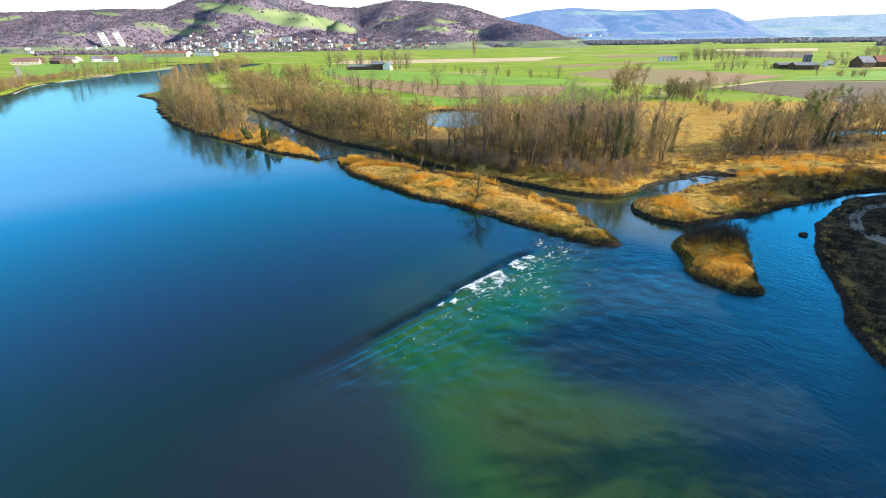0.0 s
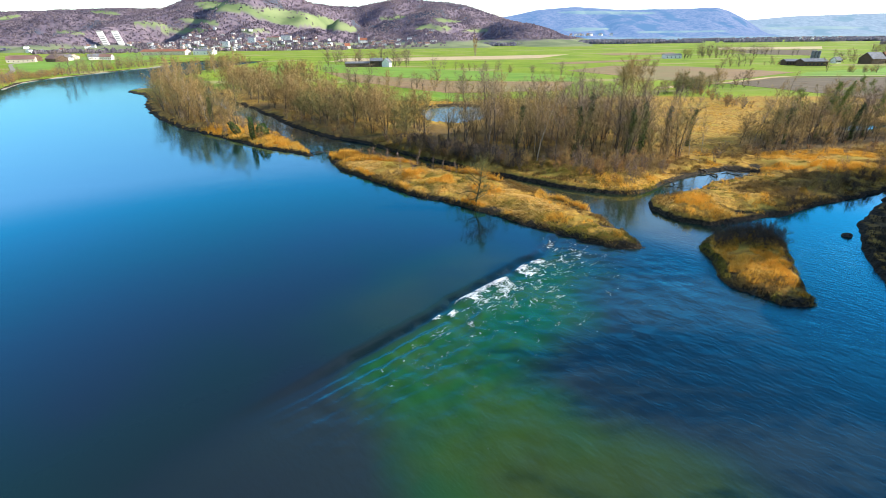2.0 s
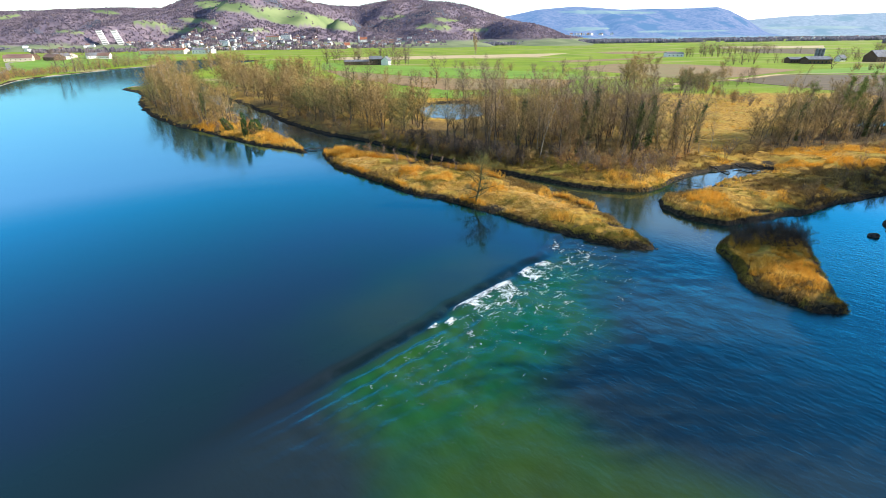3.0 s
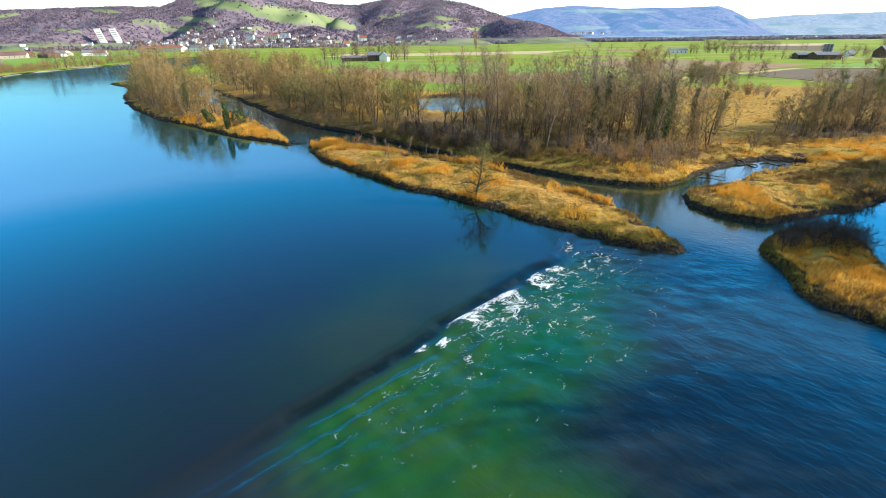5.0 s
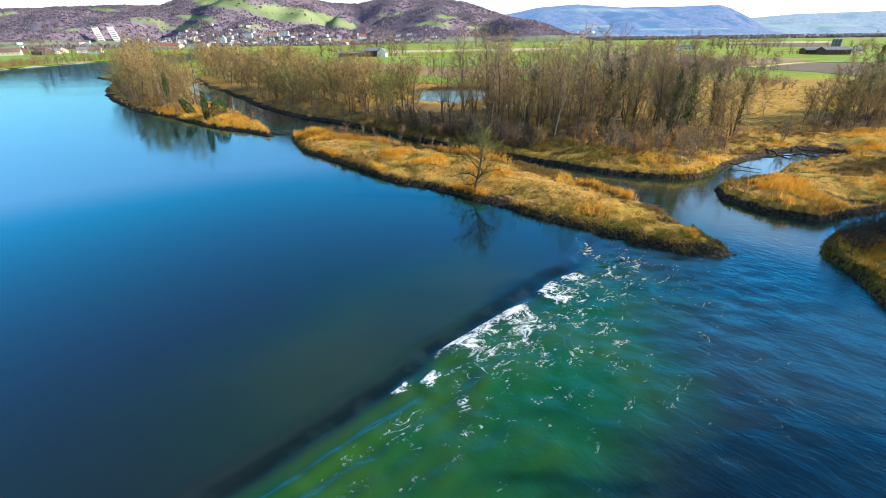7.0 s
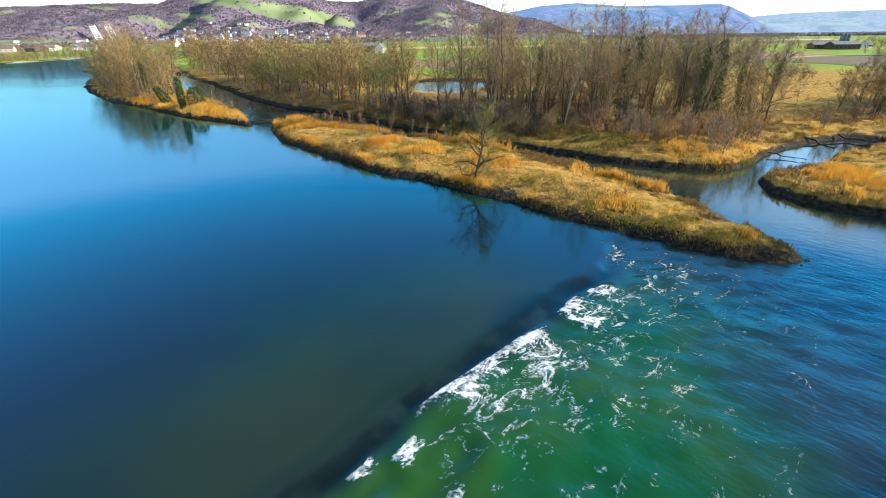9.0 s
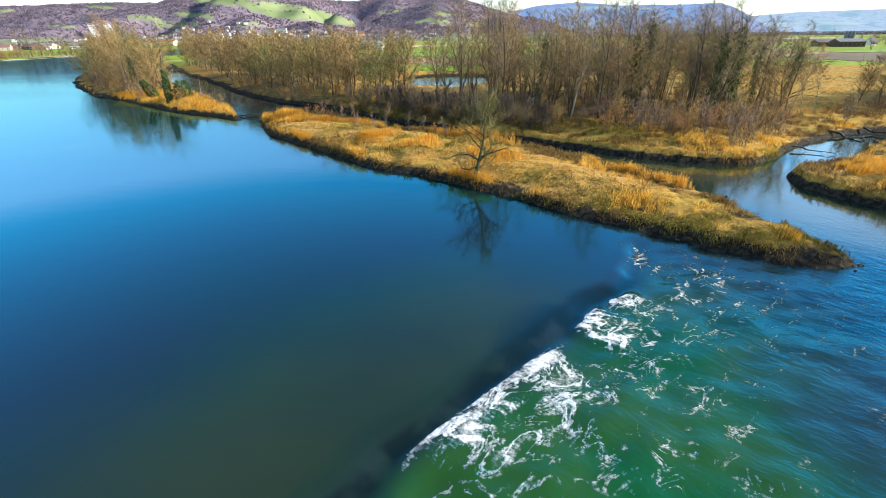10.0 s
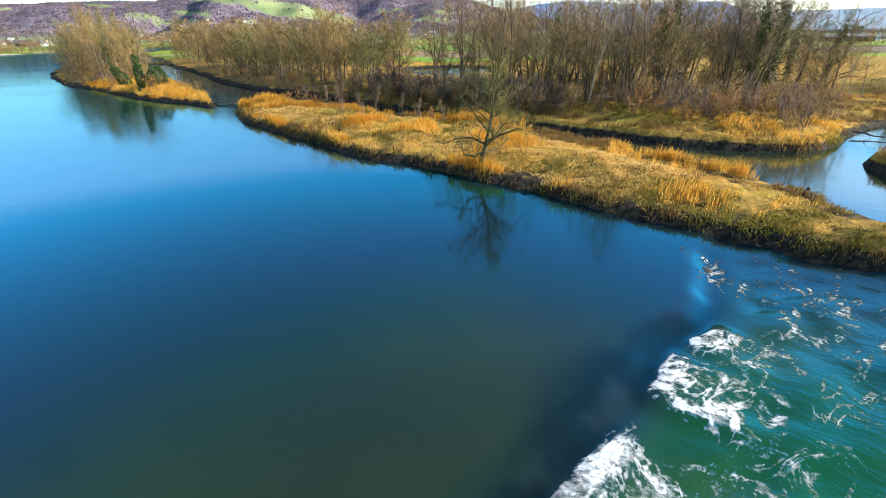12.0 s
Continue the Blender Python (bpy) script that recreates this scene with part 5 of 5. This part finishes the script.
ROCKS = []
for k in range(3):
    ROCKS.append(tagged(part("boulder", boulder(k, 0.5), STONE), "dark wet rounded stone at the waterline", "stone", "stones along the shore"))
    ROCKS[-1].location = (19.4 + k * 2.1, 71.5 - 1.3 * k, -0.2)
    ROCKS[-1].scale = (0.6, 0.6, 0.6)
g = np.random.RandomState(4)
sx, sy = g.uniform(0, 30, 6000), g.uniform(64, 92, 6000)
sd = shore(sx, sy)
for count, k in enumerate(np.flatnonzero((sd > -0.5) & (sd < 0.4) & (sx - sy > -72))[:26]):
    x, y, s = sx[k], sy[k], g.uniform(0.18, 0.6) ** 1.3
    twin = copy_thing(ROCKS[count % 3], Matrix.Identity(4))
    twin.matrix_basis = Matrix.Translation((x, y, max(level(x, y), -0.1))) @ Matrix.Rotation(g.uniform(0, 6), 4, "Z") @ Matrix.Scale(s, 4)
# stones of the weir, just awash by the island, and one rock in the side water
for k in range(6):
    a, side = g.uniform(-2.5, 6.5), g.uniform(-1.6, 0.6)
    x, y = WEIR_TOP.x + weir_way.x * a - weir_way.y * side, WEIR_TOP.y + weir_way.y * a + weir_way.x * side
    twin = copy_thing(ROCKS[k % 3], Matrix.Identity(4))
    twin["label"] = "dark mossy stone of the sunken weir"
    twin["group"] = "stones of the weir"
    s = g.uniform(0.4, 0.8)
    twin.matrix_basis = Matrix.Translation((x, y, -0.28 * s - 0.14 * max(side + 1.0, 0))) @ Matrix.Rotation(g.uniform(0, 6), 4, "Z") @ Matrix.Scale(s, 4)
rock = tagged(part("rock", boulder(9, 0.8), STONE), "single dark rock standing in the side water", "stone")
rock.location = (60.0, 70.6, 0.1)


# ---- paths ----
def strip(name, label, mat, line, wide, rise):
    """A ribbon of ground along a line, with a little thickness."""
    p = np.array(line, float)
    dense = np.concatenate([np.linspace(p[k], p[k + 1], 12, endpoint=False) for k in range(len(p) - 1)] + [p[-1:]])
    for _ in range(8):
        dense[1:-1] = (dense[:-2] + 2 * dense[1:-1] + dense[2:]) / 4
    way = np.gradient(dense, axis=0)
    way /= np.linalg.norm(way, axis=1)[:, None]
    side = np.stack([-way[:, 1], way[:, 0]], 1) * wide / 2
    bm = bmesh.new()
    rows_of = []
    for c, s in zip(dense, side):
        l, q = c + s, c - s
        rows_of.append([bm.verts.new((v[0], v[1], level(v[0], v[1]) + dz)) for v, dz in ((l, -0.2), (l, rise), (q, rise), (q, -0.2))])
    for a, b in zip(rows_of, rows_of[1:]):
        for k in range(3):
            bm.faces.new((a[k], b[k], b[k + 1], a[k + 1]))
    bmesh.ops.recalc_face_normals(bm, faces=bm.faces)
    return tagged(part(name, bm, mat), label, "path", kind="structure")


strip("path", "pale gravel footpath curving over the shaded bank", GRAVEL, [(100, 84), (86, 83), (78, 80.5), (72.5, 76.5), (69, 71), (67.5, 66), (68, 60), (71, 48)], 1.6, 0.12)
strip("track", "grassy farm track between the fields", FIELD_TAN, [(112, 268), (138, 288), (168, 299), (215, 336), (300, 330)], 2.6, 0.5)
strip("track", "pale field track across the river", GRAVEL, [(-392, 452), (-440, 520), (-584, 685), (-640, 800)], 4.0, 0.5)
strip("shore_gravel", "pale gravel strand on the far bank", GRAVEL, [(-289, 331), (-322, 387), (-333, 425), (-337, 476), (-345, 551), (-343, 600), (-350, 660)], 3.5, 0.25)
strip("gravel_spit", "pale gravel spit at the end of the island", GRAVEL, [(-186, 312), (-193, 317), (-199, 320), (-206, 321)], 5.0, 0.12)


# ---- houses and farms ----
def house(name, label, long, wide, eaves, ridge_up, wall, roof, windows=3, chimney=True, category="house", door_mat=None):
    """Gabled house: wall body, two roof slopes, windows, door and chimney."""
    h = tagged(new(name), label, category)
    bm = bmesh.new()
    x, y = long / 2, wide / 2
    v = [bm.verts.new(p) for p in ((-x, -y, -0.6), (x, -y, -0.6), (x, y, -0.6), (-x, y, -0.6), (-x, -y, eaves), (x, -y, eaves), (x, y, eaves), (-x, y, eaves), (-x, 0, eaves + ridge_up), (x, 0, eaves + ridge_up))]
    for f in ((0, 1, 5, 4), (2, 3, 7, 6), (1, 2, 6, 9, 5), (3, 0, 4, 8, 7)):
        bm.faces.new([v[k] for k in f])
    part("wall", bm, wall, h)
    for side in (-1, 1):
        bm = bmesh.new()
        over, slope = 0.6, ridge_up / y
        low, top = (y + over) * side, 0.0
        zl, zt = eaves - over * slope + 0.08, eaves + ridge_up + 0.08
        w = [bm.verts.new(p) for p in ((-x - 0.5, low, zl), (x + 0.5, low, zl), (x + 0.5, top, zt), (-x - 0.5, top, zt), (-x - 0.5, low, zl + 0.25), (x + 0.5, low, zl + 0.25), (x + 0.5, top, zt + 0.25), (-x - 0.5, top, zt + 0.25))]
        for f in ((3, 2, 1, 0), (4, 5, 6, 7), (0, 1, 5, 4), (1, 2, 6, 5), (2, 3, 7, 6), (3, 0, 4, 7)):
            bm.faces.new([w[k] for k in f])
        bmesh.ops.recalc_face_normals(bm, faces=bm.faces)
        part("roof", bm, roof, h)
    for floor_no in range(max(1, int(eaves // 2.6))):
        for k in range(windows):
            cx = -x + long * (k + 0.5) / windows
            part("window", box(bmesh.new(), cx - 0.55, -y - 0.05, 0.9 + 2.7 * floor_no, cx + 0.55, -y + 0.1, 2.2 + 2.7 * floor_no), GLASS, h)
    part("window", box(bmesh.new(), x - 0.1, -0.6, eaves * 0.5, x + 0.05, 0.6, eaves * 0.5 + 1.3), GLASS, h)
    part("door", box(bmesh.new(), x - 0.1, y * 0.4, -0.3, x + 0.06, y * 0.4 + 1.1, 2.0), door_mat or WALL_WOOD, h)
    if chimney:
        part("chimney", box(bmesh.new(), x * 0.4, -y * 0.3, eaves, x * 0.4 + 0.8, -y * 0.3 + 0.8, eaves + ridge_up + 0.9), roof, h)
    return h


def settle(thing, x, y, z, turn, size=1.0):
    """Set a house at a place; the first time the house itself, then copies."""
    m = Matrix.Translation((x, y, z)) @ Matrix.Rotation(radians(turn), 4, "Z") @ Matrix.Scale(size, 4)
    if thing.name in MADE:
        twin = copy_thing(thing, Matrix.Identity(4))
        twin.matrix_basis = m
        return twin
    MADE[thing.name] = True
    thing.matrix_basis = m
    return thing


settle(house("farmhouse", "small white gabled house by a dark shed", 9, 7.5, 4.2, 3.6, WALL_WHITE, ROOF_GREY, 2), -59, 516, 2.3, 80)
settle(house("shed", "long low dark wooden shed with a grey roof", 24, 9, 3.4, 1.4, WALL_WOOD, ROOF_GREY, 4, False, "shed"), -89, 522, 2.3, 3)
settle(house("shed", "long low dark wooden shed with a grey roof", 12, 9, 5.5, 2.4, WALL_WOOD, ROOF_GREY, 2, False, "shed"), -70, 522, 2.3, 3)
settle(house("barn", "wide dark farm barn with a low grey roof", 19, 13, 3.6, 2.0, WALL_WOOD, ROOF_GREY, 6, False, "barn"), 320, 454, 2.3, -6)
settle(house("barn", "low open-fronted barn with a grey roof", 10, 10, 3.2, 1.6, WALL_WOOD, ROOF_GREY, 4, False, "barn"), 311, 470, 2.3, -6)
for k in range(3):
    silo = tagged(new("silo"), "dark grey cylindrical feed silo at the farm", "silo", "silos at the farm")
    co, faces = tubes([(Vector((0, 0, -0.5)), 1.35, Vector((0, 0, 11)), 1.35), (Vector((0, 0, 11)), 1.35, Vector((0, 0, 11.6)), 0.3)], 14)
    mesh_part("tank", co, faces, ROOF_GREY, silo, smooth=True)
    silo.location = (338 + 2.8 * k, 481, 2.3)
for x, y, long, turn, roof, wall in ((388, 474, 14, 10, ROOF_GREY, WALL_WOOD), (410, 480, 15, -4, ROOF_RED, WALL_WOOD), (505, 545, 16, 20, ROOF_GREY, WALL_WHITE), (367, 489, 6, 12, ROOF_GREY, WALL_WHITE)):
    settle(house("farm_building", "farm building with a large dark roof", long, 13 if long > 9 else 6, 4.5 if long > 9 else 3.0, 5.0 if long > 9 else 2.4, wall, roof, 4, False, "barn"), x, y, 2.3, turn)
settle(house("barn", "pale low field barn", 20, 10, 3.6, 1.6, WALL_WHITE, ROOF_GREY, 4, False, "barn"), 277, 637, 2.3, 2)
for x, y, long, wide, turn, roof, wall in ((-640, 775, 34, 20, 30, VILLAGE_ROOF, VILLAGE_CREAM), (-598, 790, 26, 18, -24, VILLAGE_ROOF, WALL_WOOD), (-668, 815, 40, 20, 14, VILLAGE_ROOF, WALL_WOOD), (-622, 832, 28, 16, 62, ROOF_GREY, VILLAGE_WHITE), (-655, 880, 44, 22, -8, VILLAGE_ROOF, VILLAGE_CREAM), (-590, 868, 22, 14, 40, ROOF_GREY, VILLAGE_WHITE), (-560, 850, 18, 12, 10, VILLAGE_ROOF, VILLAGE_WHITE)):
    settle(house("barn", "long farm barn with a broad brown roof", long, wide, 4.0, 4.2, wall, roof, 6, False, "barn"), x, y, 2.3, turn)
settle(house("warehouse", "long hall with a red roof below the village", 90, 30, 7, 4, WALL_CREAM, ROOF_RED, 10, False, "hall"), -590, 1090, 2.3, 3)
settle(house("warehouse", "long hall with a grey roof below the village", 40, 26, 7, 3, WALL_WHITE, ROOF_GREY, 6, False, "hall"), -515, 1105, 2.3, 3)


def hill_z(x, y):
    """Ground or hillside height far off."""
    a, v = x / y, (y - 1480) / 1520
    if v <= 0:
        return 2.3
    i, j = min(int(v * 59), 58), int(np.clip((a + 1.6) / 1.881 * (cols - 1), 0, cols - 2))
    return max(float(hz[i, j]), 2.3)


VILLAGE = [house("village_house", "white village house with a red tiled roof", 13, 10, 5.8, 4.0, VILLAGE_WHITE, VILLAGE_ROOF, 2),
           house("village_house", "white village house with a grey roof", 12, 9, 5.8, 3.6, VILLAGE_WHITE, ROOF_GREY, 2),
           house("village_house", "cream village house with a red tiled roof", 15, 10, 6.0, 4.4, VILLAGE_CREAM, VILLAGE_ROOF, 2),
           house("village_house", "white village block with a flat-pitched grey roof", 18, 12, 8.4, 1.6, VILLAGE_WHITE, ROOF_GREY, 2, False)]
g = np.random.RandomState(31)
spots = []
for a0, a1, y0, y1, n in ((-0.57, -0.20, 1440, 1740, 150), (-0.62, -0.42, 1760, 1960, 26), (-0.82, -0.60, 1500, 1700, 10), (-0.17, -0.02, 1560, 1950, 55), (-0.46, -0.3, 1780, 1880, 12)):
    tries = 0
    while n and tries < 2500:
        tries += 1
        y = g.uniform(y0, y1)
        x = g.uniform(a0, a1) * y
        if all((x - p) ** 2 + (y - q) ** 2 > 16 ** 2 for p, q in spots):
            spots.append((x, y))
            settle(VILLAGE[int(g.choice(4, p=(0.36, 0.22, 0.2, 0.22)))], x, y, hill_z(x, y), g.choice((0, 90)) + g.normal(8, 14), g.uniform(0.7, 1.0))
            n -= 1
for a, y, long, tall, wall in ((-0.372, 1640, 22, 21, WALL_WHITE), (-0.33, 1660, 40, 17, WALL_CREAM), (-0.305, 1690, 30, 12, WALL_WHITE), (-0.425, 1600, 26, 14, WALL_WHITE)):
    settle(house("apartment_block", "tall pale apartment block in the village", long, 14, tall, 2.0, wall, ROOF_RED if wall is WALL_CREAM else ROOF_GREY, 7, False, "apartment block"), a * y, y, hill_z(a * y, y), 4)
church = house("church", "white church with a pointed tower", 26, 12, 9, 7, WALL_WHITE, ROOF_RED, 5, False, "church")
part("tower", box(bmesh.new(), -19, -3, -1, -13, 3, 20), WALL_WHITE, church)
bm = bmesh.new()
bmesh.ops.create_cone(bm, segments=4, radius1=4.6, radius2=0.1, depth=13, matrix=Matrix.Translation((-16, 0, 26.5)) @ Matrix.Rotation(radians(45), 4, "Z"))
part("spire", bm, ROOF_GREY, church)
settle(church, -0.158 * 1900, 1900, hill_z(-0.158 * 1900, 1900) + 6, 15)
settle(house("chapel", "small white church with a steep roof", 18, 9, 8, 7, WALL_WHITE, ROOF_RED, 4, True, "church"), -0.19 * 1600, 1600, 2.3, 30)
for row in range(2):
    block = tagged(new("terrace_housing"), "pale stepped terrace housing climbing the slope", "apartment block")
    for k in range(8):
        part("storey", box(bmesh.new(), -8 - 3.5 * k, k * 11.0, k * 6.0 - 5, 9 - 3.5 * k, k * 11.0 + 16, k * 6.0 + 4.6), WALL_WHITE, block)
        part("window_band", box(bmesh.new(), -7 - 3.5 * k, k * 11.0 - 0.1, k * 6.0 + 2.0, 8 - 3.5 * k, k * 11.0 + 0.2, k * 6.0 + 3.8), GLASS, block)
    y = 1800
    block.matrix_basis = Matrix.Translation(((-0.655 + 0.030 * row) * y, y, hill_z(-0.65 * y, y))) @ Matrix.Rotation(radians(24), 4, "Z")

# ---- woods and hedges far off on the plain ----
g = np.random.RandomState(8)
belts = []
for a0, a1, y0, y1, n in ((-1.0, -0.66, 1500, 1750, 400), (0.0, 0.2, 1700, 2100, 500), (0.0, 1.0, 2300, 2500, 3200), (0.0, 1.1, 2700, 3100, 4200), (0.2, 1.0, 1900, 1990, 900), (0.1, 0.7, 3200, 3500, 1600), (0.62, 1.1, 1300, 1330, 120)):
    y = g.uniform(y0, y1, n)
    x = g.uniform(a0, a1, n) * y
    keep = billow(x, y, 260, 2) > 0.42
    belts.append(np.stack([x, y, np.full(n, 2.0)], 1)[keep])
belts = np.concatenate(belts)
clumps("far_woods", "belts of bare hazy woods crossing the plain", belts, 6 + 8 * g.rand(len(belts)), HAZY_BELT, 0.9, 5)
gardens = []
for a0, a1, y0, y1, n in ((-0.6, -0.19, 1400, 1800, 800), (-0.18, 0.0, 1500, 1960, 400), (-0.62, -0.4, 1760, 1980, 240), (-0.8, -0.6, 1300, 1600, 200)):
    for k in range(n):
        y = g.uniform(y0, y1)
        x = g.uniform(a0, a1) * y
        gardens.append((x, y, hill_z(x, y) - 0.5))
clumps("garden_trees", "bare garden trees among the village houses", np.array(gardens), 4 + 6 * g.rand(len(gardens)), HAZY_CROWN, 1.0, 6)
spots = []
for k in range(70):
    y = g.uniform(2500, 3250)
    x = g.uniform(0.5, 0.98) * y if k < 40 else g.uniform(0.17, 0.32) * 3350
    settle(VILLAGE[k % 4], x, y if k < 40 else 3350, 2.3 if k < 40 else 34, g.uniform(0, 90), 1.3)
